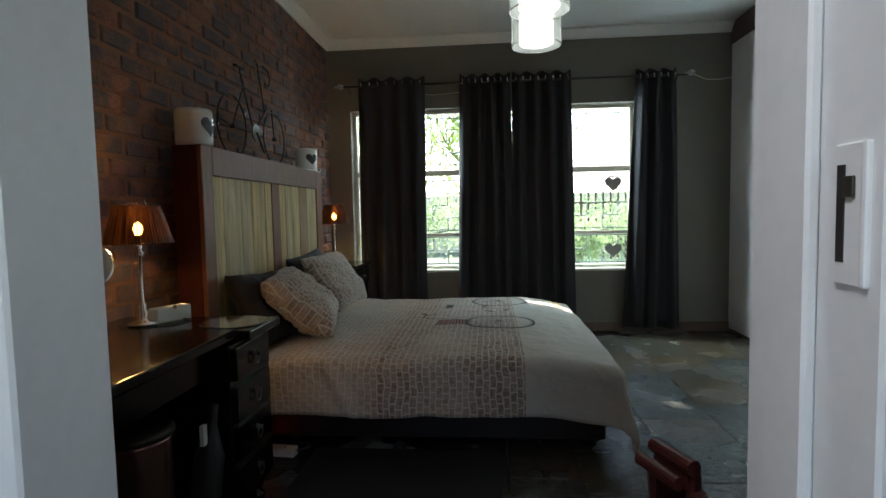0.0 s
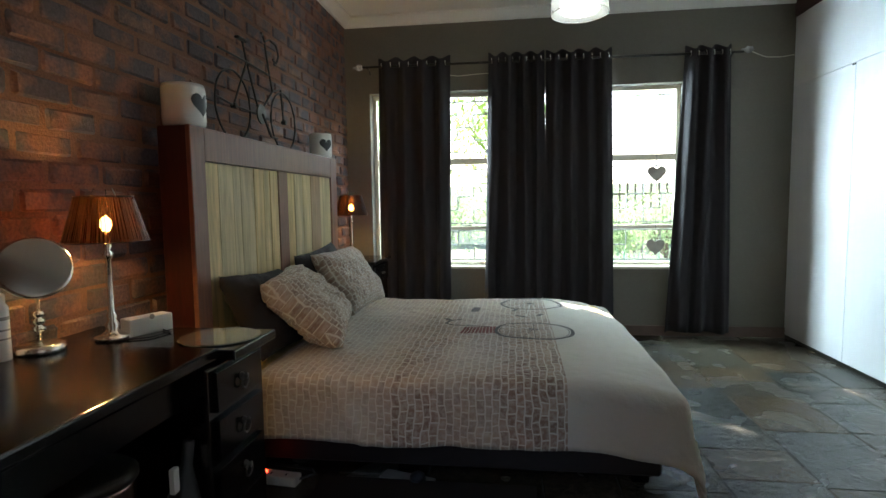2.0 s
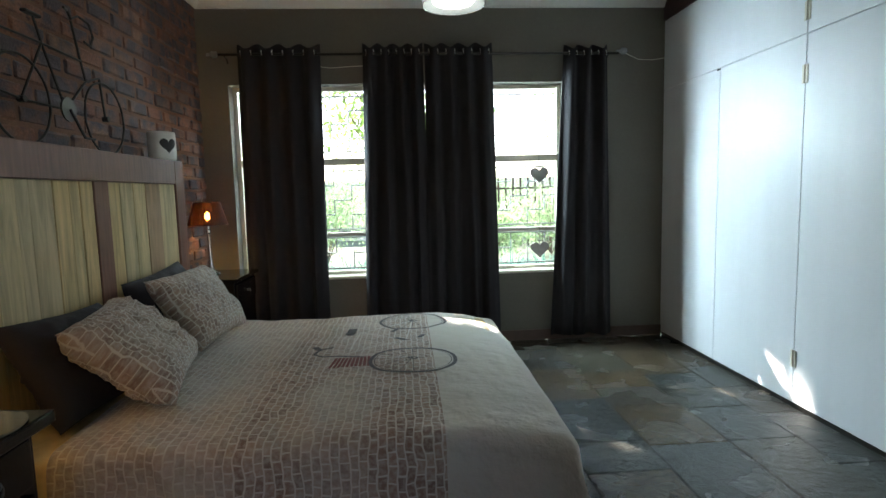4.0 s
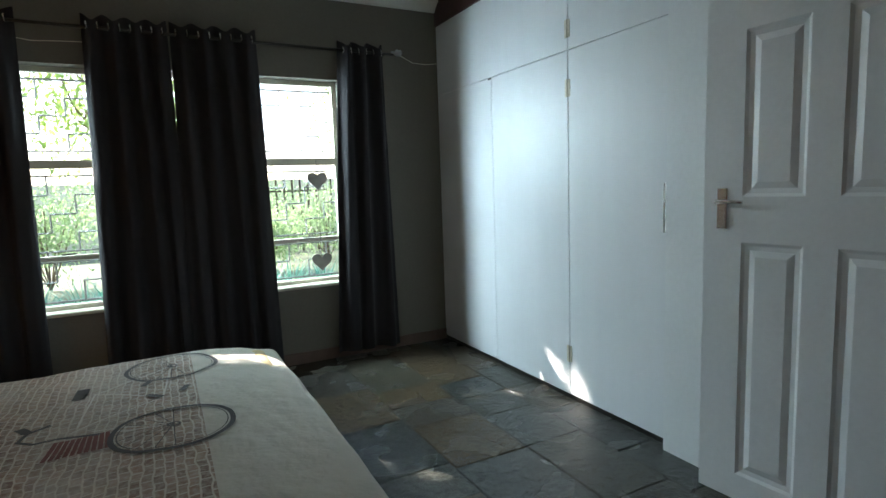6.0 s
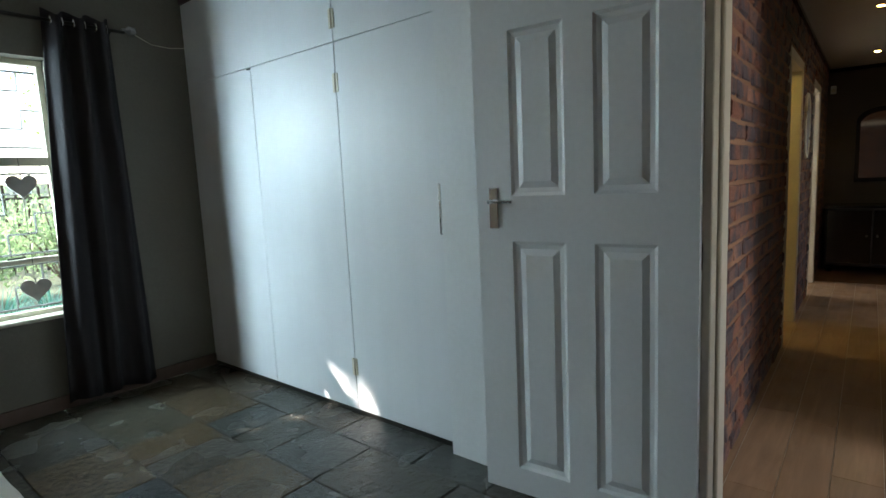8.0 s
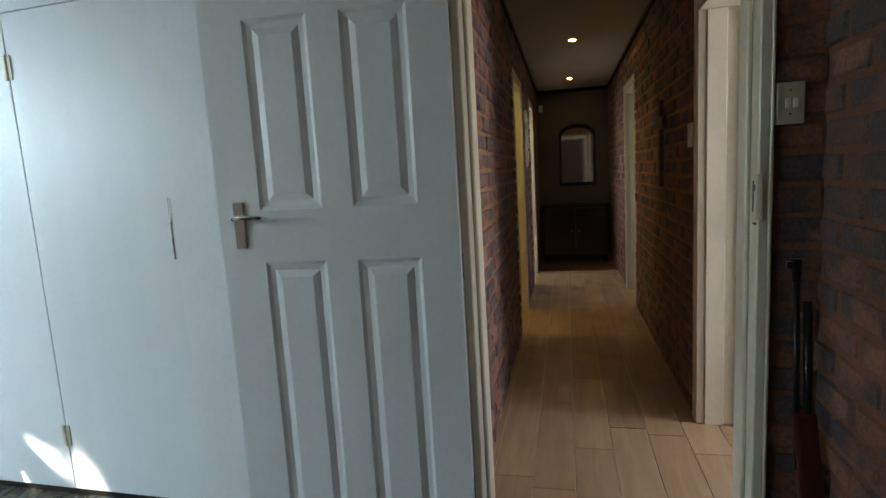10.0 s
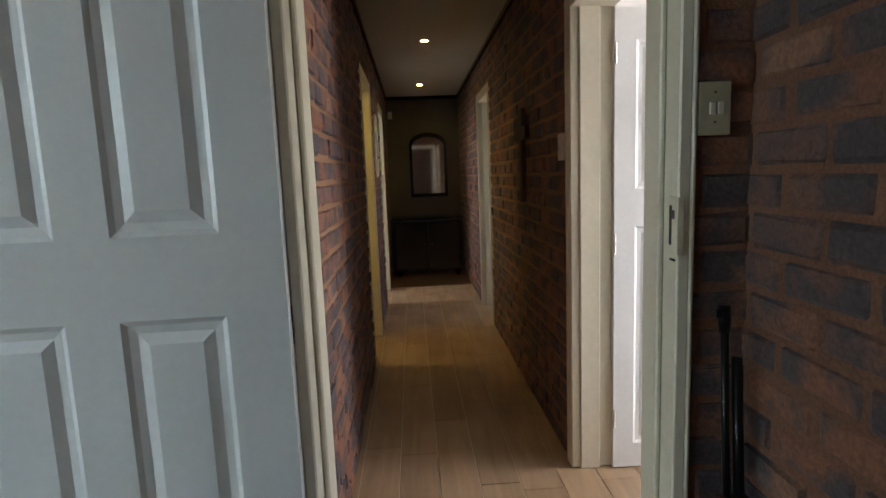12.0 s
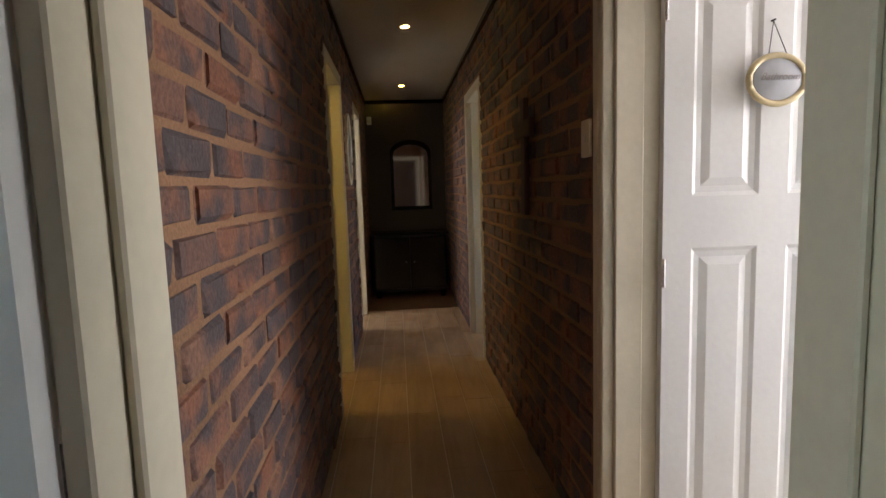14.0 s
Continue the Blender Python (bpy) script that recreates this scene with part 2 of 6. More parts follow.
def slab_mat(name, stops, rough, joined=False, bump=1.0, scale=9.0, stretch=(1, 1, 1), dist=0.012, detail=9, low=0.55, high=1.5):
    """Stone or plank pieces, each of its own tone."""
    def build(n, l, b):
        pick = n.new("ShaderNodeObjectInfo")
        base = ramp(n, stops)
        l.new(pick.outputs["Random"], base.inputs[0])
        geo = n.new("ShaderNodeNewGeometry")
        mp = n.new("ShaderNodeMapping")
        mp.inputs["Scale"].default_value = stretch
        l.new(geo.outputs["Position"], mp.inputs[0])
        a = n.new("ShaderNodeTexNoise")
        a.inputs["Scale"].default_value = scale
        a.inputs["Detail"].default_value = detail
        a.inputs["Roughness"].default_value = 0.62
        a.inputs["Distortion"].default_value = 0.6
        l.new(mp.outputs[0], a.inputs[0])
        c = n.new("ShaderNodeTexNoise")
        c.inputs["Scale"].default_value = 3.2
        l.new(geo.outputs["Position"], c.inputs[0])
        gr = n.new("ShaderNodeMapRange")
        gr.inputs[1].default_value, gr.inputs[2].default_value = 0.3, 0.7
        gr.inputs[3].default_value, gr.inputs[4].default_value = low, high
        l.new(a.outputs[0], gr.inputs[0])
        sc = n.new("ShaderNodeVectorMath")
        sc.operation = "SCALE"
        l.new(base.outputs[0], sc.inputs[0])
        l.new(gr.outputs[0], sc.inputs["Scale"])
        l.new(sc.outputs[0], b.inputs["Base Color"])
        rr = n.new("ShaderNodeMapRange")
        rr.inputs[1].default_value, rr.inputs[2].default_value = 0.35, 0.65
        rr.inputs[3].default_value, rr.inputs[4].default_value = rough - 0.1, rough + 0.14
        l.new(c.outputs[0], rr.inputs[0])
        l.new(rr.outputs[0], b.inputs["Roughness"])
        bp = n.new("ShaderNodeBump")
        bp.inputs["Strength"].default_value = bump
        bp.inputs["Distance"].default_value = dist
        l.new(a.outputs[0], bp.inputs["Height"])
        l.new(bp.outputs[0], b.inputs["Normal"])
    return shade_mix(name, build)


BRICK = brick_mat("flashed_face_brick", False)
BRICK_J = brick_mat("flashed_face_brick_joined", True)
SLATE = slab_mat("riven_slate", [(0.0, (0.036, 0.04, 0.037)), (0.25, (0.062, 0.052, 0.034)), (0.45, (0.036, 0.037, 0.033)), (0.65, (0.08, 0.056, 0.032)), (0.82, (0.045, 0.045, 0.04)), (1.0, (0.055, 0.055, 0.047))], 0.2, bump=1.0, scale=26.0, dist=0.012, low=0.6, high=1.4)
PLANK = slab_mat("wood_look_tile", [(0.0, (0.36, 0.24, 0.14)), (0.5, (0.41, 0.28, 0.165)), (1.0, (0.33, 0.225, 0.135))], 0.4, bump=0.2, scale=4, stretch=(0.4, 4, 1), dist=0.002, detail=4, low=0.82, high=1.18)
PINE = slab_mat("bare_pine", [(0.0, (0.6, 0.44, 0.2)), (0.35, (0.72, 0.56, 0.28)), (0.6, (0.5, 0.4, 0.23)), (0.85, (0.66, 0.48, 0.22)), (1.0, (0.4, 0.25, 0.14))], 0.55, bump=0.3, scale=6, stretch=(4, 4, 0.35), dist=0.002, detail=7, low=0.6, high=1.3)
CHROME = mat("chrome", (0.78, 0.77, 0.75), 0.24, metal=1.0, vary=0.03)
STEELDARK = mat("dark_wrought_metal", (0.05, 0.045, 0.04), 0.45, metal=0.8, bump=0.3, scale=60)
CERAMIC = mat("white_ceramic", (0.78, 0.77, 0.74), 0.18, vary=0.02)
BLACK = mat("black_metal", (0.015, 0.015, 0.016), 0.3, metal=0.6)
BLACKPL = mat("black_plastic", (0.02, 0.02, 0.022), 0.4)
PAPER = mat("white_card", (0.74, 0.73, 0.7), 0.6, vary=0.03)
GREYWOOD = mat("grey_painted_wood", (0.3, 0.28, 0.26), 0.7, bump=0.3)
MIRROR = mat("mirror_glass", (0.85, 0.86, 0.86), 0.02, metal=1.0, vary=0.0)
GLASS = glassy("window_glass")
BAR = mat("burglar_bar_paint", (0.1, 0.1, 0.09), 0.5)
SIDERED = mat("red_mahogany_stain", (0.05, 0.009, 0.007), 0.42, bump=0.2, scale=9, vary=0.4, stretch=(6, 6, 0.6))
MAROON = mat("maroon_trim_paint", (0.05, 0.014, 0.013), 0.4)
RUG = mat("black_rug_pile", (0.018, 0.016, 0.015), 0.95, bump=1.0, scale=200, vary=0.3)
BROWNFLOOR = mat("brown_hall_floor", (0.13, 0.07, 0.04), 0.5, bump=0.3, scale=12, vary=0.3)
BOTTLE = mat("pale_sachet_plastic", (0.4, 0.42, 0.45), 0.25)
BRASS = mat("aged_pewter", (0.1, 0.095, 0.085), 0.35, metal=0.9)
DARKCLOTH = mat("black_pillow_cotton", (0.013, 0.01, 0.012), 0.9, bump=0.4, scale=220)
YELLOWGLOW = glow("lamp_filament", (1.0, 0.55, 0.16), 60)
DOWNGLOW = glow("downlight_lens", (1.0, 0.8, 0.28), 30)
LEDRED = glow("red_indicator", (1.0, 0.04, 0.015), 1.6)


def cloth_print(name, even=False):
    """Cotton printed with soft brick courses that fade in and out, a darker band near the foot and plain cotton past it."""
    def build(n, l, b):
        uv = n.new("ShaderNodeUVMap")
        uv.uv_map = "UVMap"
        warp = n.new("ShaderNodeTexNoise")
        warp.inputs["Scale"].default_value = 9
        l.new(uv.outputs[0], warp.inputs[0])
        off = n.new("ShaderNodeVectorMath")
        off.operation = "MULTIPLY_ADD"
        off.inputs[1].default_value = (0.035, 0.035, 0)
        l.new(warp.outputs["Color"], off.inputs[0])
        l.new(uv.outputs[0], off.inputs[2])
        br = n.new("ShaderNodeTexBrick")
        br.inputs["Scale"].default_value = 1.0
        br.inputs["Brick Width"].default_value = 0.048
        br.inputs["Row Height"].default_value = 0.031
        br.inputs["Mortar Size"].default_value = 0.0042
        br.inputs["Mortar Smooth"].default_value = 0.7
        br.inputs["Color1"].default_value = (0.15, 0.077, 0.055, 1)
        br.inputs["Color2"].default_value = (0.33, 0.21, 0.15, 1)
        br.inputs["Mortar"].default_value = (0.58, 0.53, 0.44, 1)
        sw, turned = n.new("ShaderNodeSeparateXYZ"), n.new("ShaderNodeCombineXYZ")
        l.new(off.outputs[0], sw.inputs[0])
        l.new(sw.outputs[1], turned.inputs[0])
        l.new(sw.outputs[0], turned.inputs[1])
        l.new(turned.outputs[0], br.inputs[0])
        fade = n.new("ShaderNodeTexNoise")
        fade.inputs["Scale"].default_value = 2.6
        fade.inputs["Detail"].default_value = 5
        l.new(uv.outputs[0], fade.inputs[0])
        sep = n.new("ShaderNodeSeparateXYZ")
        l.new(uv.outputs[0], sep.inputs[0])
        span = n.new("ShaderNodeMapRange")
        span.inputs[1].default_value, span.inputs[2].default_value = -1.1, 0.4
        l.new(sep.outputs[0], span.inputs[0])
        band = ramp(n, [(0.0, (0.9,) * 3), (1.0, (0.9,) * 3)] if even else [(0.0, (0.68,) * 3), (0.4, (0.56,) * 3), (0.47, (0.75,) * 3), (0.5, (1.0,) * 3), (0.6, (0.95,) * 3), (0.65, (0.7,) * 3), (0.76, (0.75,) * 3), (0.82, (1.0,) * 3), (1.0, (1.0,) * 3)])
        l.new(span.outputs[0], band.inputs[0])
        blot = ramp(n, [(0.38, (0.42,) * 3), (0.56, (1, 1, 1))])
        l.new(fade.outputs[0], blot.inputs[0])
        strong = n.new("ShaderNodeMath")
        strong.operation = "POWER"
        l.new(blot.outputs[0], strong.inputs[0])
        flip = n.new("ShaderNodeMath")
        flip.operation = "SUBTRACT"
        flip.inputs[0].default_value = 1.25
        l.new(band.outputs[0], flip.inputs[1])
        l.new(flip.outputs[0], strong.inputs[1])
        fr = n.new("ShaderNodeMath")
        fr.operation = "MULTIPLY"
        l.new(strong.outputs[0], fr.inputs[0])
        l.new(band.outputs[0], fr.inputs[1])
        cut = n.new("ShaderNodeMath")
        cut.operation = "LESS_THAN"
        cut.inputs[1].default_value = 0.335
        l.new(sep.outputs[0], cut.inputs[0])
        f = n.new("ShaderNodeMath")
        f.operation = "MULTIPLY"
        l.new(fr.outputs[0], f.inputs[0])
        l.new(cut.outputs[0], f.inputs[1])
        mix = n.new("ShaderNodeMix")
        mix.data_type = "RGBA"
        mix.inputs["A"].default_value = (0.52, 0.49, 0.42, 1)
        fleck = n.new("ShaderNodeTexNoise")
        fleck.inputs["Scale"].default_value = 55
        fleck.inputs["Detail"].default_value = 4
        l.new(uv.outputs[0], fleck.inputs[0])
        worn = n.new("ShaderNodeMapRange")
        worn.inputs[1].default_value, worn.inputs[2].default_value = 0.36, 0.6
        worn.inputs[3].default_value, worn.inputs[4].default_value = 0.55, 1.0
        l.new(fleck.outputs[0], worn.inputs[0])
        f2 = n.new("ShaderNodeMath")
        f2.operation = "MULTIPLY"
        l.new(f.outputs[0], f2.inputs[0])
        l.new(worn.outputs[0], f2.inputs[1])
        l.new(f2.outputs[0], mix.inputs["Factor"])
        l.new(br.outputs[0], mix.inputs["B"])
        l.new(mix.outputs["Result"], b.inputs["Base Color"])
        b.inputs["Roughness"].default_value = 0.85
        b.inputs["Sheen Weight"].default_value = 0.15
        cr = n.new("ShaderNodeTexNoise")
        cr.inputs["Scale"].default_value = 14
        cr.inputs["Detail"].default_value = 7
        l.new(uv.outputs[0], cr.inputs[0])
        bp = n.new("ShaderNodeBump")
        bp.inputs["Strength"].default_value = 0.7
        bp.inputs["Distance"].default_value = 0.02
        l.new(cr.outputs[0], bp.inputs["Height"])
        l.new(bp.outputs[0], b.inputs["Normal"])
    return shade_mix(name, build)


PRINT = cloth_print("brick_print_cotton")
PILLOWPRINT = cloth_print("brick_print_pillow_cotton", True)


def shade_cloth():
    """Thin brown thread shade: partly see-through, glows where the bulb lights it."""
    m = bpy.data.materials.new("brown_string_shade")
    m.use_nodes = True
    n, l = m.node_tree.nodes, m.node_tree.links
    n.clear()
    o = n.new("ShaderNodeOutputMaterial")
    tc = n.new("ShaderNodeTexCoord")
    mp = n.new("ShaderNodeMapping")
    ns = n.new("ShaderNodeTexNoise")
    ns.inputs["Scale"].default_value = 22.0
    xyz, turn, ring = n.new("ShaderNodeSeparateXYZ"), n.new("ShaderNodeMath"), n.new("ShaderNodeCombineXYZ")
    turn.operation = "ARCTAN2"
    l.new(tc.outputs["Object"], xyz.inputs[0])
    l.new(xyz.outputs[0], turn.inputs[0])
    l.new(xyz.outputs[1], turn.inputs[1])
    l.new(turn.outputs[0], ring.inputs[0])
    l.new(ring.outputs[0], mp.inputs[0])
    l.new(mp.outputs[0], ns.inputs[0])
    r = ramp(n, [(0.4, (0.1, 0.1, 0.1)), (0.62, (0.9, 0.9, 0.9))])
    l.new(ns.outputs[0], r.inputs[0])
    tr = n.new("ShaderNodeBsdfTransparent")
    tr.inputs[0].default_value = (0.17, 0.07, 0.03, 1)
    df = n.new("ShaderNodeBsdfTranslucent")
    df.inputs[0].default_value = (0.016, 0.005, 0.002, 1)
    d2 = n.new("ShaderNodeBsdfPrincipled")
    d2.inputs["Base Color"].default_value = (0.012, 0.005, 0.004, 1)
    d2.inputs["Roughness"].default_value = 0.35
    m1, m2 = n.new("ShaderNodeMixShader"), n.new("ShaderNodeMixShader")
    m1.inputs[0].default_value = 0.35
    l.new(d2.outputs[0], m1.inputs[1])
    l.new(df.outputs[0], m1.inputs[2])
    l.new(r.outputs[0], m2.inputs[0])
    l.new(m1.outputs[0], m2.inputs[1])
    l.new(tr.outputs[0], m2.inputs[2])
    l.new(m2.outputs[0], o.inputs[0])
    return m


SHADE = shade_cloth()


def frosted(name, color, glow_strength=0.0, clear=0.5):
    m = bpy.data.materials.new(name)
    m.use_nodes = True
    n, l = m.node_tree.nodes, m.node_tree.links
    b = n["Principled BSDF"]
    b.inputs["Base Color"].default_value = (*color, 1)
    b.inputs["Roughness"].default_value = 0.2
    b.inputs["Emission Color"].default_value = (*color, 1)
    b.inputs["Emission Strength"].default_value = glow_strength
    if clear:
        tr = n.new("ShaderNodeBsdfTransparent")
        mx = n.new("ShaderNodeMixShader")
        mx.inputs[0].default_value = clear
        l.new(b.outputs[0], mx.inputs[1])
        l.new(tr.outputs[0], mx.inputs[2])
        l.new(mx.outputs[0], n["Material Output"].inputs[0])
    return m


GAUZE = frosted("sheer_outer_shade", (0.8, 0.82, 0.8), 0.0, 0.62)
OPAL = frosted("opal_inner_shade", (0.95, 1.0, 0.96), 0.5, 0.0)

# ---- doors, frames, windows ----
def door_frame(axis, face0, face1, a0, a1, top, label, m=CREAM, name="door_frame", lip=0.045):
    """Pressed frame lining an opening a0..a1 through a wall between face0 < face1; axis is the way the wall runs."""
    def bx(p0, p1, q0, q1, z0, z1, bm):
        if axis == "x":
            box(p0, p1, q0, q1, z0, z1, bevel=0.004, bm=bm)
        else:
            box(q0, q1, p0, p1, z0, z1, bevel=0.004, bm=bm)
    ob = new(name)
    tagged(ob, label, "door frame", kind="structure")
    mid = (face0 + face1) / 2
    for nm, p0, s in (("jamb", a0, 1), ("jamb", a1, -1)):
        bm = bmesh.new()
        e = sorted((p0, p0 + s * 0.03))
        bx(e[0], e[1], face0 - 0.012, face1 + 0.012, 0, top, bm)
        e = sorted((p0 + s * 0.03, p0 + s * 0.045))
        bx(e[0], e[1], mid - 0.03, mid + 0.06, 0, top - 0.03, bm)
        e = sorted((p0 + s * 0.002, p0 - s * lip))
        bx(e[0], e[1], face0 - 0.014, face0 + 0.003, 0, top + 0.045, bm)
        bx(e[0], e[1], face1 - 0.003, face1 + 0.014, 0, top + 0.045, bm)
        part(nm, bm, m, ob)
    bm = bmesh.new()
    bx(a0 + 0.03, a1 - 0.03, face0 - 0.011, face1 + 0.011, top - 0.03, top, bm)
    bx(a0 + 0.002, a1 - 0.002, face0 - 0.013, face0 + 0.003, top, top + 0.045, bm)
    bx(a0 + 0.002, a1 - 0.002, face1 - 0.003, face1 + 0.013, top, top + 0.045, bm)
    part("head", bm, m, ob)
    return ob


def panel_relief(u0, u1, z0, z1, thick, bm):
    """A raised and fielded panel, both faces."""
    for s in (1, -1):
        rings = []
        for inset, d in ((0.0, 0.5), (0.012, 0.32), (0.03, 0.26), (0.055, 0.46)):
            y = s * thick * d
            rings.append([bm.verts.new(c) for c in ((u0 + inset, y, z0 + inset), (u1 - inset, y, z0 + inset), (u1 - inset, y, z1 - inset), (u0 + inset, y, z1 - inset))])
        for a, b in zip(rings, rings[1:]):
            for k in range(4):
                bm.faces.new((a[k], a[(k + 1) % 4], b[(k + 1) % 4], b[k]))
        bm.faces.new(rings[-1])


def panel_door(name, place, label, width=0.82, material=None, handle=True, height=2.03):
    """Four-panel door; u runs from the hinge to the free edge, the panels in local x and z."""
    m = material or WHITE
    ob = new(name)
    ob.matrix_basis = place
    tagged(ob, label, "door")
    t = 0.04
    us = [(0.13, 0.352), (0.462, 0.687)] if width > 0.8 else [(0.092, 0.305), (0.4, 0.61)]
    zs = [(0.12, 1.085), (1.265, 1.895)] if width > 0.8 else [(0.12, 1.12), (1.28, 1.9)]
    bm = bmesh.new()
    ue = [0, us[0][0], us[0][1], us[1][0], us[1][1], width]
    for a, b in ((0, 1), (2, 3), (4, 5)):
        box(ue[a], ue[b], -t / 2, t / 2, 0.008, height, bm=bm)
    for a, b in ((1, 2), (3, 4)):
        for z0, z1 in ((0.008, zs[0][0]), (zs[0][1], zs[1][0]), (zs[1][1], height)):
            box(ue[a], ue[b], -t / 2, t / 2, z0, z1, bm=bm)
    bmesh.ops.remove_doubles(bm, verts=bm.verts, dist=1e-5)
    part("leaf", bm, m, ob)
    for u0, u1 in us:
        for z0, z1 in zs:
            bm = bmesh.new()
            panel_relief(u0, u1, z0, z1, t, bm)
            part("door_panel", bm, m, ob)
    for z in (0.2, 1.0, 1.8):
        part("hinge", tube([(0.002, -t / 2 - 0.004, z), (0.002, -t / 2 - 0.004, z + 0.09)], 0.006), CHROME, ob, "painted butt hinge")
    if handle:
        for s in (1, -1):
            h = part("door_handle", box(width - 0.1, width - 0.058, min(s * t / 2, s * (t / 2 + 0.008)), max(s * t / 2, s * (t / 2 + 0.008)), 1.135, 1.3, 0.003, bm=None), CHROME, ob, "chrome backplate with lever")
            bm = tube([(width - 0.079, s * t / 2, 1.245), (width - 0.079, s * (t / 2 + 0.045), 1.245)], 0.009)
            tube([(width - 0.082, s * (t / 2 + 0.045), 1.245), (width - 0.12, s * (t / 2 + 0.05), 1.248), (width - 0.18, s * (t / 2 + 0.04), 1.243)], 0.0075, bm=bm)
            part("lever", bm, CHROME, h, smooth=True)
    return ob


door_frame("y", XD - 0.004, XE + WE, 1.335, 2.252, 2.1, "cream pressed-steel frame of the corridor doorway", lip=0.01)
entry_frame = door_frame("x", YS - WT, YS, -0.445, 0.55, 2.1, "white painted frame of the entry doorway", m=WHITE, name="door_frame_entry")
part("jamb_lining", box(-0.414, -0.29, YS - WT - 0.02, 1.09, 0, 2.069, 0.004), WHITE, entry_frame)
door_frame("x", CS - 0.17, CS, 2.585, 3.53, 2.07, "cream frame of the bathroom doorway", name="door_frame_bathroom")
door_frame("x", CS - 0.17, CS, 5.96, 6.73, 2.1, "cream frame of a corridor doorway", name="door_frame_south")
door_frame("x", CN, CN + WT, 5.02, 5.83, 2.1, "cream frame lit by a yellow lamp", name="door_frame_north")
door_frame("x", CN, CN + WT, 7.0, 7.72, 2.1, "cream frame of the far doorway", name="door_frame_far")

panel_door("bedroom_door", pose(2.35, 2.25, 0, 0, 0, 94.6), "white four-panel door standing open against the wall", width=0.845)
panel_door("bathroom_door", pose(3.49, 1.13, 0, 0, 0, -91), "white four-panel bathroom door swung open", width=0.69)

# strike plates on the two jambs that are passed
for nm, place, m in (("strike_plate", pose(2.386, 1.3665, 1.235), CREAM), ("strike_plate_entry", pose(0.518, 1.002, 1.17, 0, 0, 90), WHITE)):
    ob = new(nm)
    ob.matrix_basis = place
    tagged(ob, "painted steel strike plate let into the door jamb", "strike plate")
    bm = box(-0.02, 0.02, -0.002, 0.003, -0.067, 0.067, 0.002)
    merge(bm, box(-0.026, -0.018, -0.014, 0.004, -0.067, 0.067, 0.003, 2))
    part("plate", bm, m, ob)
    part("keyhole", box(0.003, 0.014, 0.003, 0.0042, -0.045, 0.047), BLACKPL, ob, "dark latch slot")
    part("tongue", box(-0.012, 0.004, 0.003, 0.006, 0.016, 0.036, 0.001), BRASS, ob, "worn steel tongue")
    if m is CREAM:
        part("screw", box(-0.01, 0.01, -0.001, 0.0035, -0.082, -0.077), BLACK, ob, "dark chipped slot")


def window(name, w, label):
    x0, x1, z0, z1 = w
    y = YN + 0.13
    ob = new(name)
    tagged(ob, label, "window", kind="structure")
    f = 0.035
    bm = bmesh.new()
    box(x0, x1, y - 0.02, y + 0.02, z0, z0 + f, 0.003, bm=bm)
    box(x0, x1, y - 0.02, y + 0.02, z1 - f, z1, 0.003, bm=bm)
    box(x0, x0 + f, y - 0.02, y + 0.02, z0 + f, z1 - f, 0.003, bm=bm)
    box(x1 - f, x1, y - 0.02, y + 0.02, z0 + f, z1 - f, 0.003, bm=bm)
    part("window_frame", bm, CREAM, ob)
    xm = (x0 + x1) / 2
    part("mullion", box(xm - 0.02, xm + 0.02, y - 0.018, y + 0.018, z0 + f, z1 - f, 0.003), CREAM, ob)
    for s0, s1 in ((x0 + f, xm - 0.02), (xm + 0.02, x1 - f)):
        bm = bmesh.new()
        box(s0, s1, y - 0.022, y + 0.018, 1.545, 1.6, 0.004, bm=bm)
        part("transom", bm, CREAM, ob)
        part("glazing_bar", box(s0, s1, y - 0.014, y + 0.014, 0.94, 0.975, 0.003), CREAM, ob)
        part("stay", tube([(s1 - 0.2, y - 0.03, 0.985), (s1 - 0.28, y - 0.06, 0.985)], 0.006), BRASS, ob)
        for p0, p1 in ((z0 + f, 0.94), (0.975, 1.545), (1.6, z1 - f)):
            pn = part("pane", box(s0, s1, y - 0.002, y + 0.002, p0, p1), GLASS, ob, "clear glass pane")
            pn.visible_shadow = False
    part("window_sill", box(x0 - 0.0, x1 + 0.0, YN - 0.012, y - 0.02, z0 - 0.02, z0 + 0.004, 0.004), CREAM, ob)
    return ob


window("window_1", W1, "cream steel window with a transom, behind charcoal curtains")
window("window_2", W2, "cream steel window with a transom, behind charcoal curtains")


def burglar_bars(name, w):
    x0, x1, z0, z1 = w
    y = YN + 0.175
    bm = bmesh.new()
    r = 0.0075
    for z in (0.66, 0.93, 1.0, 1.5, 1.66, 2.12):
        tube([(x0, y, z), (x1, y, z)], r, 6, bm=bm)
    step = 0.15
    k = 0
    x = x0 + 0.03
    while x < x1 - 0.05:
        for za, zb, dz in ((0.66, 0.93, 0.135), (1.0, 1.5, 0.125), (1.66, 2.12, 0.115)):
            n = int(round((zb - za) / dz))
            for i in range(n):
                if (i + k) % 2 == 0:
                    tube([(x, y, za + i * dz), (x, y, za + (i + 1) * dz)], r * 0.8, 4, bm=bm)
                if i and (i + k) % 2:
                    tube([(x, y, za + i * dz), (min(x + step, x1), y, za + i * dz)], r * 0.8, 4, bm=bm)
        x += step
        k += 1
    return tagged(part(name, bm, BAR), "dark painted burglar bars in a broken grid", "burglar bars")


burglar_bars("burglar_bars", W1)
burglar_bars("burglar_bars", W2)

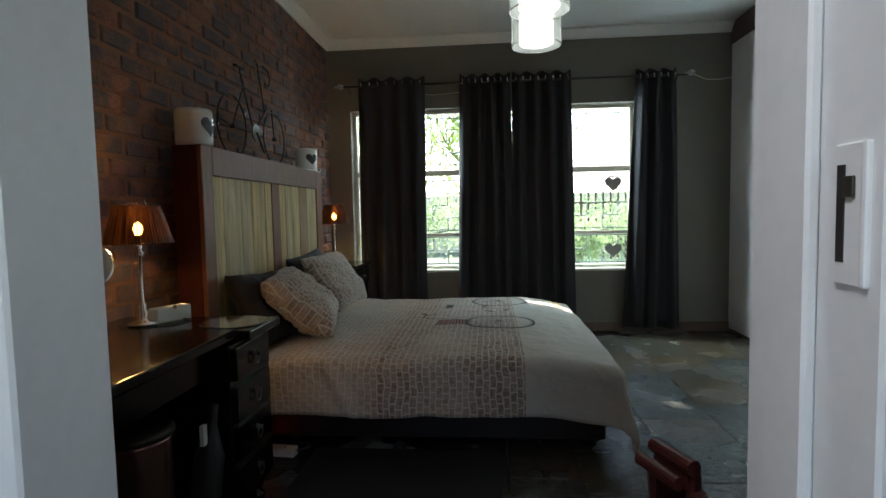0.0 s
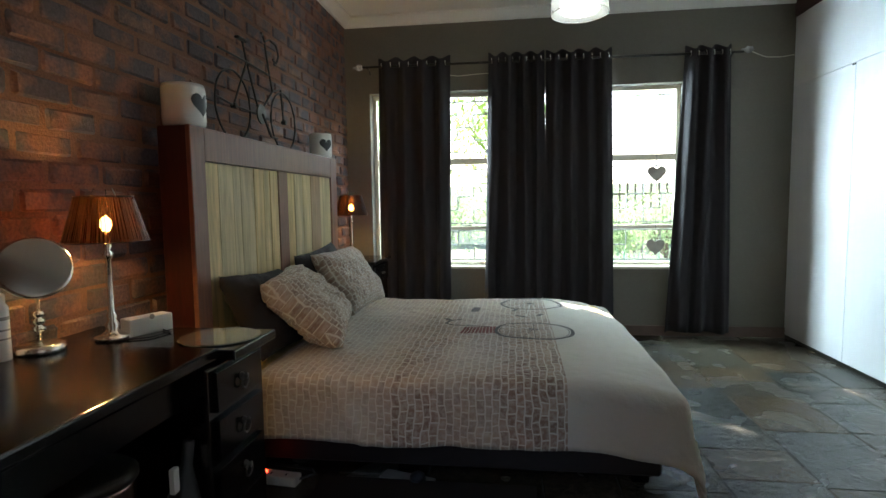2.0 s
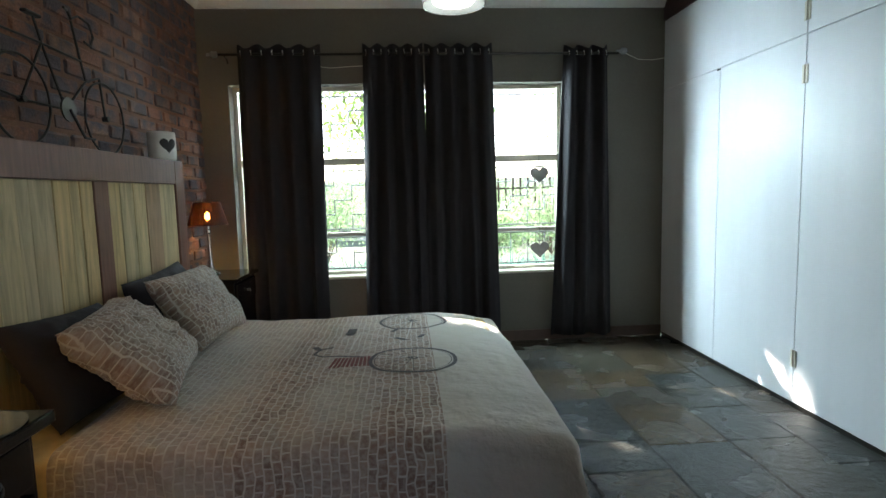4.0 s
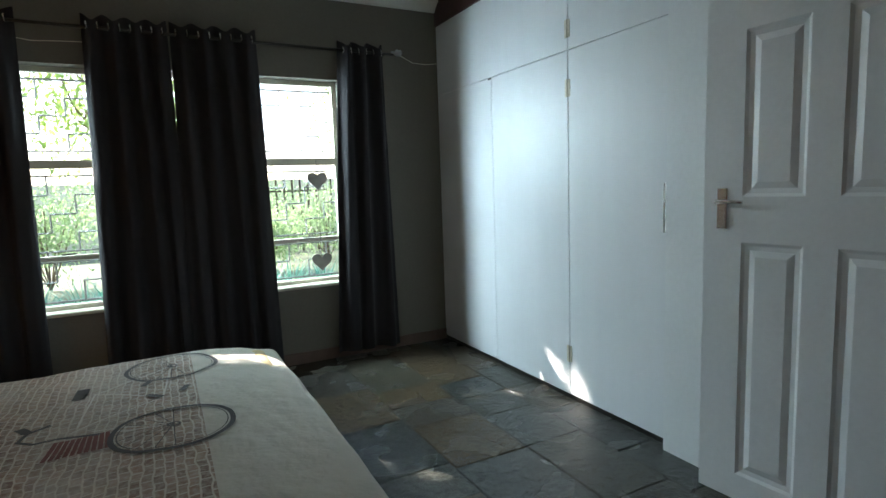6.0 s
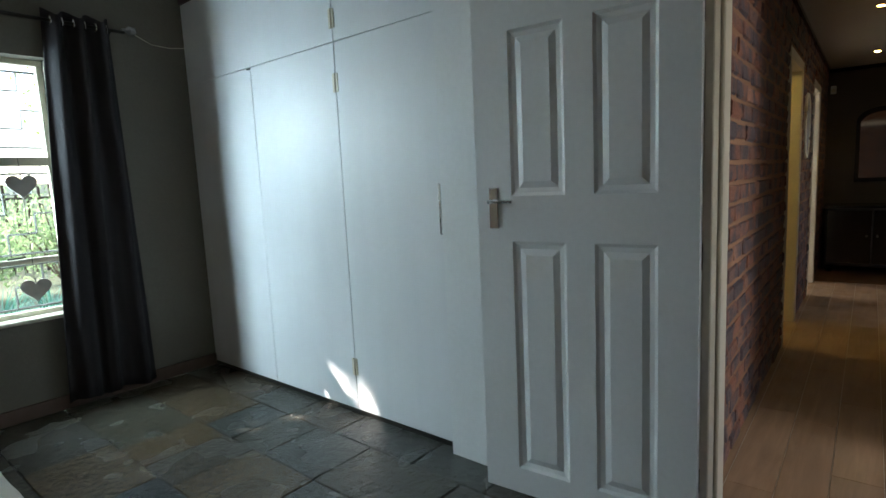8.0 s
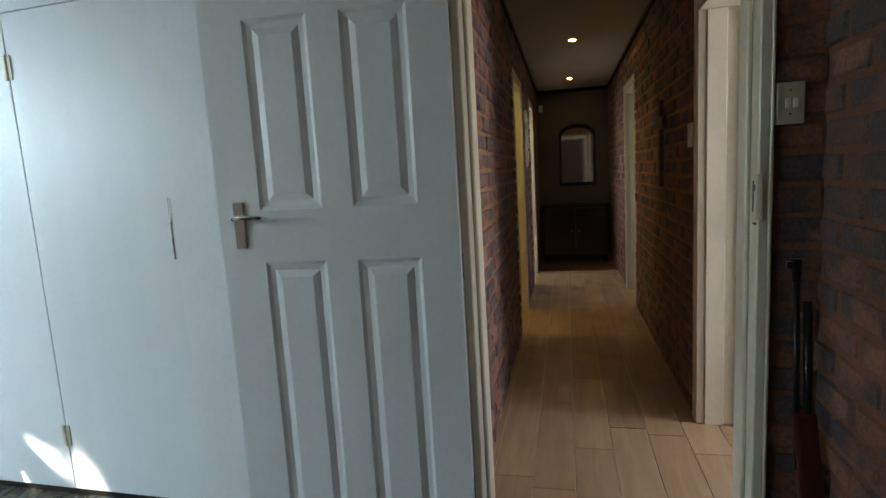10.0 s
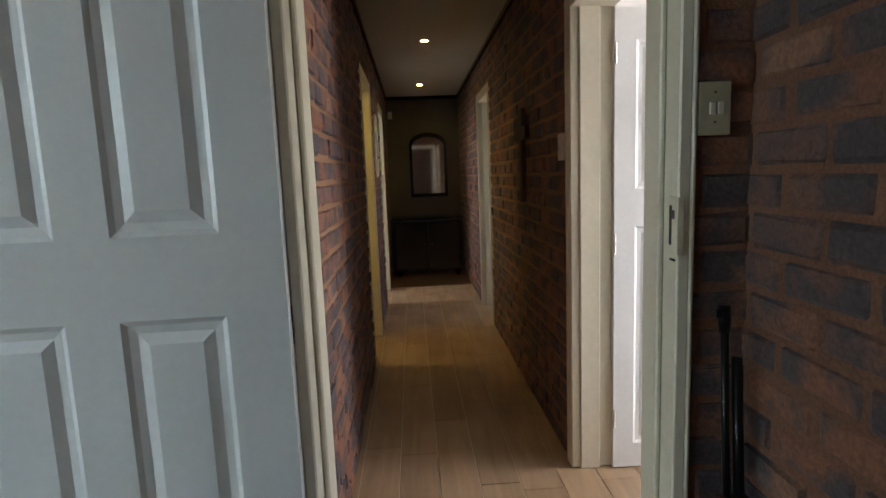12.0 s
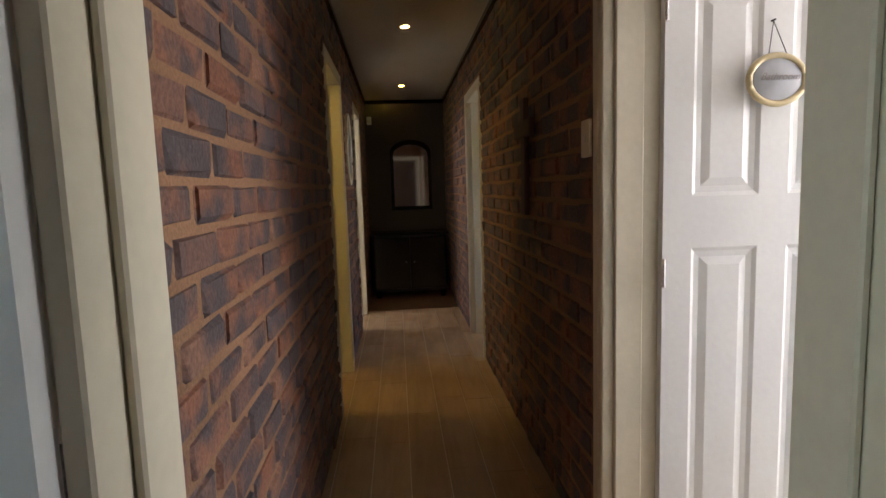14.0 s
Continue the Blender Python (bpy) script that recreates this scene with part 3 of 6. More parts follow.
# cornice of the bedroom, stepped plaster profile
def sweep(name, path, profile, material, label, closed=False):
    """A moulding: profile (out, up) swept along straight runs; out is to the left of the way."""
    bm = bmesh.new()
    n = len(path)
    rings = []
    for i, p in enumerate(path):
        p = Vector(p)
        d0 = (p - Vector(path[i - 1])).normalized() if i else (Vector(path[1]) - p).normalized()
        d1 = (Vector(path[i + 1]) - p).normalized() if i < n - 1 else d0
        n0, n1 = Vector((-d0.y, d0.x, 0)), Vector((-d1.y, d1.x, 0))
        out = (n0 + n1) / (1 + n0.dot(n1))
        rings.append([bm.verts.new(p + out * o + Vector((0, 0, u))) for o, u in profile])
    for a, b in zip(rings, rings[1:]):
        for k in range(len(profile)):
            k2 = (k + 1) % len(profile)
            bm.faces.new((a[k], a[k2], b[k2], b[k]))
    bm.faces.new(rings[0])
    bm.faces.new(rings[-1][::-1])
    return tagged(part(name, bm, material), label, "trim", kind="structure")


sweep("cornice", [(XE, YN, ZC), (XW + 0.012, YN, ZC), (XW + 0.012, YS, ZC), (XE, YS, ZC)], [(0.0, -0.002), (0.0, -0.085), (0.018, -0.085), (0.024, -0.07), (0.05, -0.045), (0.075, -0.022), (0.085, -0.02), (0.085, -0.002)], CEILING, "white plaster cornice round the bedroom ceiling")
tagged(part("baseboard", box(XW, XE, YN - 0.018, YN, 0.0, 0.09, 0.003), mat("slate_skirting", (0.12, 0.075, 0.055), 0.6, bump=0.4)), "reddish brown skirting under the window wall", "skirting", kind="structure")

# corridor ceiling edges
for yy in (CS, CN - 0.03):
    tagged(part("trim", box(XE + WE + 0.02, CX, yy, yy + 0.03, CZ - 0.045, CZ - 0.001, 0.004), DARKWOOD), "dark timber quadrant along the corridor ceiling", "trim", kind="structure")
tagged(part("trim_end", box(CX - 0.03, CX, CS + 0.03, CN - 0.03, CZ - 0.045, CZ - 0.001, 0.004), DARKWOOD), "dark timber quadrant along the corridor ceiling", "trim", kind="structure")
tagged(part("floor_hall", box(7.86, CX, CS, CN, -0.006, 0.003), BROWNFLOOR), "dark brown floor at the end of the corridor", "floor", kind="structure")

# ---- plain rooms beyond the openings, each with a window hole; added lamps give their light ----
def side_room(name, x0, x1, y0, y1, zc, win, material, floor_m=None):
    """Closes the place with four walls, floor and ceiling; win: (side, a0, a1, z0, z1) and the doorway side stays open to the shared wall."""
    side, a0, a1, z0, z1, open_side = win
    t = 0.1
    for s, ax, f, b, p, q in (("n", "x", y1, y1 + t, x0, x1), ("s", "x", y0, y0 - t, x0, x1), ("w", "y", x0, x0 - t, y0, y1), ("e", "y", x1, x1 + t, y0, y1)):
        if s == open_side:
            continue
        wall("wall_" + name + "_" + s, ax, f, b, p, q, 0, zc, [(a0, a1, z0, z1)] if s == side else [], material, "plain painted wall of a side room")
    tagged(part("ceiling_" + name, box(x0 - t, x1 + t, y0 - t, y1 + t, zc, zc + 0.08), CEILING), "white ceiling of a side room", "ceiling", kind="structure")
    return


def area(name, place, w, h, power, color):
    ob = new(name, bpy.data.lights.new(name, "AREA"))
    ob.data.shape, ob.data.size, ob.data.size_y, ob.data.energy, ob.data.color = "RECTANGLE", w, h, power, color
    ob.matrix_world = place
    return ob


def point(name, x, y, z, power, color, r=0.03):
    ob = new(name, bpy.data.lights.new(name, "POINT"))
    ob.data.energy, ob.data.color, ob.data.shadow_soft_size = power, color, r
    ob.matrix_world = pose(x, y, z)
    return ob


WALLW = mat("side_room_paint", (0.7, 0.7, 0.68), 0.7, vary=0.03)
side_room("entry", -1.1, 1.9, -1.3, YS - WT, 2.7, ("s", -0.2, 0.9, 1.0, 2.1, "n"), WALLW)
side_room("bath", 2.61, 4.6, -1.2, CS - 0.17, 2.6, ("s", 2.9, 4.2, 0.9, 2.1, "n"), WALLW)
side_room("south", 5.0, 7.6, -1.2, CS - 0.17, 2.6, ("s", 5.6, 7.0, 0.9, 2.1, "n"), WALLW)
side_room("north", 4.2, 6.3, CN + WT, 4.8, 2.6, ("n", 4.4, 4.5, 2.4, 2.45, "s"), WALLW)
side_room("far", 6.42, 8.6, CN + WT, 4.8, 2.6, ("n", 6.9, 8.0, 0.9, 2.1, "s"), WALLW)
DAY = (1.0, 0.96, 0.99)
SKYBLUE = (0.66, 0.89, 1.0)
# unseen fill lamp, added overhead to brighten the entry doorway's jambs
area("ceiling_lamp_entry", look((-0.35, 0.5, 2.66), (-0.35, 0.501, 0)), 0.6, 0.4, P_ENTRY, (0.9, 0.93, 1.0))
area("daylight_bath", look((3.05, -1.22, 1.5), (3.35, 1, 1.2)), 0.8, 1.15, P_BATH, DAY)
area("daylight_south", look((6.3, -1.22, 1.5), (6.3, 1, 1.2)), 1.3, 1.15, P_SOUTH, DAY)
area("daylight_far", look((7.4, 3.9, 2.1), (7.35, 1.7, 0.0)), 0.8, 0.8, P_FAR, DAY)
# area lamps outside the windows, standing in for the sky's light
area("daylight_window", look((-0.85, YN + 1.2, 3.1), (1.6, 4.2, 0.3)), 1.3, 1.0, 0.3 * P_WIN, SKYBLUE)
area("daylight_window", look((0.7, YN + 1.2, 3.1), (2.5, 4.3, 0.4)), 1.3, 1.0, 0.3 * P_WIN, SKYBLUE)
area("daylight_window", look((-1.05, YN + 0.85, 2.45), (2.4, 4.1, 0.9)), 0.8, 0.9, 0.5 * P_WIN, SKYBLUE)
area("daylight_window", look((0.64, YN + 0.65, 2.2), (2.3, 2.9, 0.9)), 0.8, 1.2, 0.6 * P_WIN, SKYBLUE)
# extra fill lamp, added only to brighten the wardrobe's far end
area("daylight_window", look((0.12, YN + 0.5, 1.5), (2.43, 5.2, 0.9)), 0.4, 1.3, 0.22 * P_WIN, SKYBLUE)
point("lamp_yellow_room", 5.25, 3.25, 2.2, P_YELLOW, (1.0, 0.72, 0.22), 0.08)


# ---- wardrobe ----
def wardrobe():
    ob = thing("built_in_wardrobe", XE, 3.39, 0, "white painted built-in wardrobe running wall to wall, doors shut", "wardrobe")
    L = YN - 3.39
    T, B, TOP = 2.105, 0.03, 2.672
    ys = (0.0, 0.742, 1.565, L)          # door edges, from the near end
    part("body", box(0.022, 0.6, 0.0, L, 0.0, ZC - 0.01), WHITE, ob)
    part("plinth", box(0.006, 0.021, 0.002, L - 0.002, 0.0, 0.03), STEELDARK, ob, "dark recessed plinth strip")
    for i, (a, b) in enumerate(zip(ys, ys[1:])):
        g = 0.0018
        d = part("wardrobe_door", box(0.0, 0.02, a + g, b - g, B, T - 0.0015, 0.002), WARDROBE_PAINT, ob)
        if i == 0:
            bm = tube([(-0.03, a + 0.016, 1.085), (-0.03, a + 0.016, 1.325)], 0.008)
            for z in (1.105, 1.305):
                tube([(0.0, a + 0.016, z), (-0.03, a + 0.016, z)], 0.005, bm=bm)
            part("handle", bm, CHROME, d, "slim chrome bar handle", smooth=True)
        if i == 2:
            part("catch", box(-0.004, 0.001, a + 0.0, a + 0.035, T - 0.014, T - 0.004), BLACKPL, d, "small black catch")
    for a, b in ((0.0, ys[1]), (ys[1], L)):
        part("upper_door", box(0.0, 0.02, a + 0.0015, b - 0.0015, T + 0.0015, TOP - 0.003, 0.002), WARDROBE_PAINT, ob)
    for z in (0.29, 1.89, 2.225):
        bm = box(-0.006, 0.0, ys[1] - 0.022, ys[1] + 0.022, z - 0.05, z + 0.05, 0.002)
        tube([(-0.007, ys[1], z - 0.05), (-0.007, ys[1], z + 0.05)], 0.006, bm=bm)
        part("hinge", bm, CREAM, ob, "painted butt hinge")
    part("top_rail", box(-0.012, 0.02, 0.0, L, TOP, ZC - 0.003, 0.003), MAROON, ob, "maroon painted rail under the ceiling")
    return ob


wardrobe()
tagged(part("wall_nib", box(XD - 0.003, XE + 0.1, 2.262, 3.384, 0.0, ZC), WHITE), "white painted wall between wardrobe and doorway", "wall", kind="structure")


# ---- curtains, rod ----
def curtain(x0t, x1t, x0b, x1b, z0, z1, folds, seed, label, slit=None):
    rng = random.Random(seed)
    y = YN - 0.085
    ob = thing("curtain", 0, y, 0, label, "curtain", "bedroom curtains")
    bm = bmesh.new()
    nu, nv = folds * 12, 26
    ph = [rng.uniform(-0.5, 0.5) for _ in range(folds + 2)]
    grid = []
    for j in range(nv + 1):
        v = j / nv
        z = z1 + (z0 - z1) * v
        row = []
        a, b = x0t + (x0b - x0t) * v, x1t + (x1b - x1t) * v
        for i in range(nu + 1):
            u = i / nu
            w = u * folds * 2 * math.pi
            k = u * folds
            p = ph[int(k)] + (ph[int(k) + 1] - ph[int(k)]) * (k - int(k))
            amp = 0.034 - 0.008 * math.sin(v * 3 + p * 4)
            yy = amp * math.cos(w + p * v * 2.2) + 0.010 * v * math.sin(2.3 * w + p * 5) + 0.006 * noise.noise(Vector((u * 20, z * 3, seed)))
            xx = a + (b - a) * u + 0.012 * math.sin(w * 0.5 + p * 3) * v
            zz = z + (0.024 * math.cos(w) if j == 0 else 0) + (0.008 * math.sin(w * 0.7 + p) if j == nv else 0)
            row.append(bm.verts.new((xx, yy, zz)))
        grid.append(row)
    for r0, r1 in zip(grid, grid[1:]):
        for i in range(nu):
            bm.faces.new((r0[i], r0[i + 1], r1[i + 1], r1[i]))
    o = part("drape", bm, CURTAIN, ob, smooth=True)
    s = o.modifiers.new("thick", "SOLIDIFY")
    s.thickness = 0.004
    for k in range(folds * 2):
        xx = x0t + (x1t - x0t) * (k + 0.5) / (folds * 2)
        pts = [(0.0, 0.025 * math.cos(q * math.pi / 8), 0.025 * math.sin(q * math.pi / 8)) for q in range(16)]
        part("eyelet", tube([(xx + p[0], p[1], z1 - 0.055 + p[2]) for p in pts], 0.006, 6, True), CHROME, ob, "chrome eyelet ring", smooth=True)
    return ob


curtain(-1.07, -0.42, -1.075, -0.44, 0.05, 2.47, 4, 1, "charcoal eyelet curtain hanging beside the brick wall")
curtain(-0.085, 0.395, -0.15, 0.42, 0.05, 2.47, 4, 2, "charcoal eyelet curtain drawn to the middle of the window wall")
curtain(0.41, 0.96, 0.4, 1.0, 0.05, 2.47, 4, 3, "charcoal eyelet curtain meeting its neighbour with a slit of light")
curtain(1.555, 1.92, 1.44, 1.945, 0.05, 2.45, 3, 4, "charcoal eyelet curtain gathered beside the wardrobe, flaring at its hem")
rod = thing("curtain_rod", 0, YN - 0.085, 2.41, "slim metal curtain rod with crystal ends above the windows", "curtain rod")
part("rod", tube([(-1.22, 0, 0), (2.0, 0, -0.015)], 0.011, 12), STEELDARK, rod, smooth=True)
for x in (-1.25, 2.03):
    part("finial", lathe([(0, -0.05), (0.012, -0.045), (0.012, -0.02), (0.03, 0.0), (0.024, 0.035), (0, 0.05)], 8, m=pose(x, 0, 0, 0, 90, 0)), GAUZE, rod, "clear crystal finial")
for x in (-1.16, 0.2, 1.93):
    part("bracket", tube([(x, 0, -0.012), (x, 0.06, -0.02), (x, 0.085, -0.05)], 0.006), STEELDARK, rod)
cb = thing("cable", 0, YN - 0.012, 0, "thin white cable tacked along the window wall", "cable")
part("wire", tube([(-0.46, 0, 2.33), (-0.35, 0, 2.315), (-0.2, 0, 2.325), (-0.08, 0, 2.33)], 0.003, 6), CREAM, cb)
part("wire_end", tube([(2.07, 0, 2.42), (2.2, 0, 2.36), (2.32, 0, 2.355), (2.425, 0, 2.37)], 0.003, 6), CREAM, cb)


# ---- hanging hearts ----
def heart_outline(s, n=28):
    pts = []
    for k in range(n):
        t = 2 * math.pi * k / n
        pts.append((s * 16 * math.sin(t) ** 3 / 32, s * (13 * math.cos(t) - 5 * math.cos(2 * t) - 2 * math.cos(3 * t) - math.cos(4 * t)) / 32))
    return pts


def extrude_outline(pts, y0, y1, place=None):
    bm = bmesh.new()
    a = [bm.verts.new((p[0], y0, p[1])) for p in pts]
    b = [bm.verts.new((p[0], y1, p[1])) for p in pts]
    bm.faces.new(a)
    bm.faces.new(b[::-1])
    for k in range(len(pts)):
        bm.faces.new((a[k], a[(k + 1) % len(pts)], b[(k + 1) % len(pts)], b[k]))
    if place is not None:
        bmesh.ops.transform(bm, matrix=place, verts=bm.verts)
    return bm


PALEWOOD = mat("limed_grey_wood", (0.5, 0.47, 0.43), 0.7, bump=0.3)
hg = thing("hanging_hearts", 1.37, YN + 0.06, 1.427, "two grey wooden hearts strung on a cord in the window", "ornament")
for dz in (0.0, -0.64):
    part("heart", extrude_outline(heart_outline(0.16), -0.008, 0.008, pose(0, 0, dz)), PALEWOOD, hg)
    part("bow", tube([(-0.02, 0, dz + 0.085), (0.0, 0, dz + 0.06), (0.022, 0, dz + 0.09), (0.0, 0, dz + 0.06), (0.004, 0, dz + 0.04)], 0.003, 6), BRASS, hg)
part("cord", tube([(0, 0.006, 0.16), (0.002, 0.006, -0.2), (0, 0.006, -0.6)], 0.0016, 5), BRASS, hg)

# ---- bed ----
BX0, BX1, BY0, BY1, BT = -1.17, 0.74, 3.0, 4.78, 0.495


def bed_top(x, y):
    """Height of the made-up bed."""
    n = noise.noise(Vector((x * 2.2, y * 2.2, 3))) * 0.012 + noise.noise(Vector((x * 6, y * 6, 7))) * 0.005
    crest = -0.035 * max(0, (x - 0.35) / 0.35) ** 2 + 0.012 * math.sin((y - BY0) * 2)
    return BT + n + crest


bed = thing("bed", (BX0 + BX1) / 2, (BY0 + BY1) / 2, 0, "double bed made up with a brick-print duvet against a wooden headboard", "bed")
bo = bed.matrix_basis.translation.copy()
inv = Matrix.Translation(-bo)


def on_bed(bm):
    bmesh.ops.transform(bm, matrix=inv, verts=bm.verts)
    return bm


part("base", on_bed(box(BX0, BX1 + 0.0, BY0 + 0.13, BY1 - 0.05, 0.04, 0.24, 0.01)), mat("mahogany_bed_base", (0.016, 0.008, 0.007), 0.5, vary=0.3), bed, "reddish dark wooden base")
for x, y in ((BX0 + 0.08, BY0 + 0.19), (BX1 - 0.08, BY0 + 0.19), (BX0 + 0.08, BY1 - 0.12), (BX1 - 0.08, BY1 - 0.12)):
    part("leg", on_bed(box(x - 0.035, x + 0.035, y - 0.035, y + 0.035, 0, 0.04, 0.004)), DARKWOOD, bed)
part("mattress", on_bed(box(BX0 + 0.01, BX1 - 0.02, BY0 - 0.03, BY1 - 0.02, 0.24, 0.465, 0.05, 4)), mat("floral_cream_ticking", (0.5, 0.4, 0.22), 0.85, bump=0.3, scale=9, vary=0.45), bed, "cream and brown patterned mattress cover", smooth=True)


def duvet():
    """A cloth laid over the bed: flat on top, hanging with folds on three sides, its near foot corner a long point."""
    bm = bmesh.new()
    uvl = bm.loops.layers.uv.new("UVMap")
    x0 = -0.94
    over_x, over_y = 0.37, 0.3
    nx, ny = 110, 110
    us = [x0 + (BX1 + over_x - x0) * i / nx for i in range(nx + 1)]
    vs = [BY0 - over_y + (BY1 - BY0 + 2 * over_y) * j / ny for j in range(ny + 1)]
    rows = []
    for v in vs:
        row = []
        for u in us:
            ex, ey = max(0.0, u - BX1), max(0.0, BY0 - v, v - BY1)
            s = -1 if v < BY0 else 1
            cx, cy = min(u, BX1), min(max(v, BY0), BY1)
            d = math.hypot(ex, ey)
            r = 0.055
            if d > 0:
                ax, ay = ex / d, s * ey / d
                arc = min(d, r * math.pi / 2)
                out = r * math.sin(arc / r)
                drop = r * (1 - math.cos(arc / r)) + max(0, d - r * math.pi / 2) * 0.985
                rim = (u * 1.0 + v * 1.2)
                along = u if ey > ex else v
                fold = math.sin(along * 9.0 + 1.3 * math.sin(along * 3.1)) * 0.6 + math.sin(along * 21 + 2) * 0.25
                k = min(1.0, drop / 0.3)
                corner = min(ex, ey) / 0.36
                out += 0.022 * fold * k + (0.012 if ex > ey else 0.035) * k + 0.07 * corner * k
                x, y = cx + ax * out, cy + ay * out
                z = bed_top(cx, cy) - drop * (1 - 0.06 * corner)
            else:
                x, y = u, v
                z = bed_top(u, v)
            if u < -0.75:
                z += 0.0
            wr = noise.noise(Vector((u * 3.5, v * 3.5, 0))) * 0.006 + noise.noise(Vector((u * 11, v * 11, 4))) * 0.003
            # a long crease that falls from the pillow over the near edge
            dd = abs((u + 0.72) - (BY0 + 0.15 - v) * 0.55)
            cre = 0.018 * math.exp(-(dd / 0.03) ** 2) if v < BY0 + 0.2 else 0
            row.append((bm.verts.new(Vector((x, y - cre, max(0.02, z + wr)))), (u, v)))
        rows.append(row)
    for r0, r1 in zip(rows, rows[1:]):
        for i in range(nx):
            q = (r0[i], r0[i + 1], r1[i + 1], r1[i])
            f = bm.faces.new([p[0] for p in q])
            for lp, p in zip(f.loops, q):
                lp[uvl].uv = p[1]
    o = part("duvet", on_bed(bm), PRINT, bed, "cream cotton duvet cover printed with bricks and a bicycle", smooth=True)
    s = o.modifiers.new("thick", "SOLIDIFY")
    s.thickness = 0.018
    s.offset = -1
    return o


dv = duvet()
INK = mat("charcoal_print", (0.085, 0.08, 0.082), 0.85)
REDINK = mat("faded_red_print", (0.2, 0.07, 0.06), 0.85)


def ribbon(points, w, lift=0.006):
    """A printed line on the bed's top."""
    bm = bmesh.new()
    pts = [Vector((p[0], p[1], 0)) for p in points]
    prev = None
    for i, p in enumerate(pts):
        d = (pts[min(i + 1, len(pts) - 1)] - pts[max(i - 1, 0)]).normalized()
        nrm = Vector((-d.y, d.x, 0)) * w / 2
        cur = []
        for q in (p + nrm, p - nrm):
            z = bed_top(q.x, q.y) + noise.noise(Vector((q.x * 3.5, q.y * 3.5, 0))) * 0.006 + noise.noise(Vector((q.x * 11, q.y * 11, 4))) * 0.003 + lift
            cur.append(bm.verts.new((q.x, q.y, z)))
        if prev:
            bm.faces.new((prev[0], prev[1], cur[1], cur[0]))
        prev = cur
    return bm


def circle(cx, cy, r, n=48):
    return [(cx + r * math.cos(2 * math.pi * k / n), cy + r * math.sin(2 * math.pi * k / n)) for k in range(n + 1)]


def line(a, b, n=14):
    return [(a[0] + (b[0] - a[0]) * k / n, a[1] + (b[1] - a[1]) * k / n) for k in range(n + 1)]


bm = bmesh.new()
WHEELS = ((0.235, 3.72), (0.245, 4.54))
for c in WHEELS:
    merge(bm, ribbon(circle(*c, 0.2), 0.019))
    merge(bm, ribbon(circle(*c, 0.182), 0.004))
    for k in range(10):
        an = math.pi * (0.5 + 1.0 * k / 9) + (0.3 if c[1] > 4 else 0)
        merge(bm, ribbon(line(c, (c[0] + 0.18 * math.cos(an), c[1] + 0.18 * math.sin(an))), 0.0035))
    merge(bm, ribbon(circle(*c, 0.02, 16), 0.01))
merge(bm, ribbon([(-0.17, 3.98), (-0.235, 3.93), (-0.25, 3.86), (-0.2, 3.82), (-0.13, 3.83), (0.0, 3.79)], 0.017))
merge(bm, ribbon([(-0.27, 4.0), (-0.235, 3.94)], 0.034))
merge(bm, ribbon(line((-0.12, 4.27), (-0.11, 4.4), 5), 0.05))
for a, b in (((0.14, 4.16), (0.2, 4.1)), ((0.27, 4.14), (0.3, 4.2)), ((0.12, 4.3), (0.15, 4.36))):
    merge(bm, ribbon(line(a, b, 4), 0.028))
part("bicycle_print", on_bed(bm), INK, bed, "charcoal printed bicycle wheels")
bm = bmesh.new()
for a, b in (((-0.1, 3.86), (0.2, 4.1)), ((0.2, 4.1), (-0.07, 4.32)), ((-0.08, 3.9), (-0.06, 4.3)), ((0.2, 4.1), (0.24, 4.54)), ((-0.06, 4.3), (0.24, 4.54)), ((-0.02, 3.8), (0.235, 3.72)), ((-0.03, 3.84), (0.235, 3.74))):
    merge(bm, ribbon(line(a, b), 0.007, 0.0055))
part("frame_print", on_bed(bm), LINEN, bed, "white printed bicycle frame")
bm = bmesh.new()
for k in range(10):
    merge(bm, ribbon(line((-0.15 + 0.02 * k, 3.66), (-0.13 + 0.017 * k, 3.8)), 0.014, 0.0058))
part("basket_print", on_bed(bm), REDINK, bed, "faded red printed basket")


def cushion(w, h, t, material, seed, uv_off=(0, 0)):
    """A stuffed pillow lying in local x (width) and z (height), thick in y."""
    rng = random.Random(seed)
    bm = bmesh.new()
    uvl = bm.loops.layers.uv.new("UVMap")
    n = 34
    for side in (1, -1):
        g = []
        for j in range(n + 1):
            row = []
            for i in range(n + 1):
                a, b = i / n * 2 - 1, j / n * 2 - 1
                pinch = 1 - 0.10 * (1 - b * b) * abs(a) ** 3 if True else 1
                px = a * w / 2 * (1 - 0.07 * (1 - b * b) ** 1)
                pz = b * h / 2 * (1 - 0.07 * (1 - a * a) ** 1)
                body = max(0.0, (1 - a ** 4) * (1 - b ** 4)) ** 0.55
                cr = (noise.noise(Vector((a * 3, b * 3, seed))) * 0.022 + abs(noise.noise(Vector((a * 7 + b * 3, b * 7, seed + 9)))) * (0.034 if seed == 3 else 0.022)) * body
                row.append((bm.verts.new((px, side * (body * t / 2 + cr), pz + cr * 0.3)), (1.3 * px - 0.25, 1.3 * pz + uv_off[1])))
            g.append(row)
        for r0, r1 in zip(g, g[1:]):
            for i in range(n):
                q = (r0[i], r0[i + 1], r1[i + 1], r1[i])
                f = bm.faces.new([p[0] for p in q])
                for lp, p in zip(f.loops, q):
                    lp[uvl].uv = p[1]
    bmesh.ops.remove_doubles(bm, verts=bm.verts, dist=1e-4)
    return bm


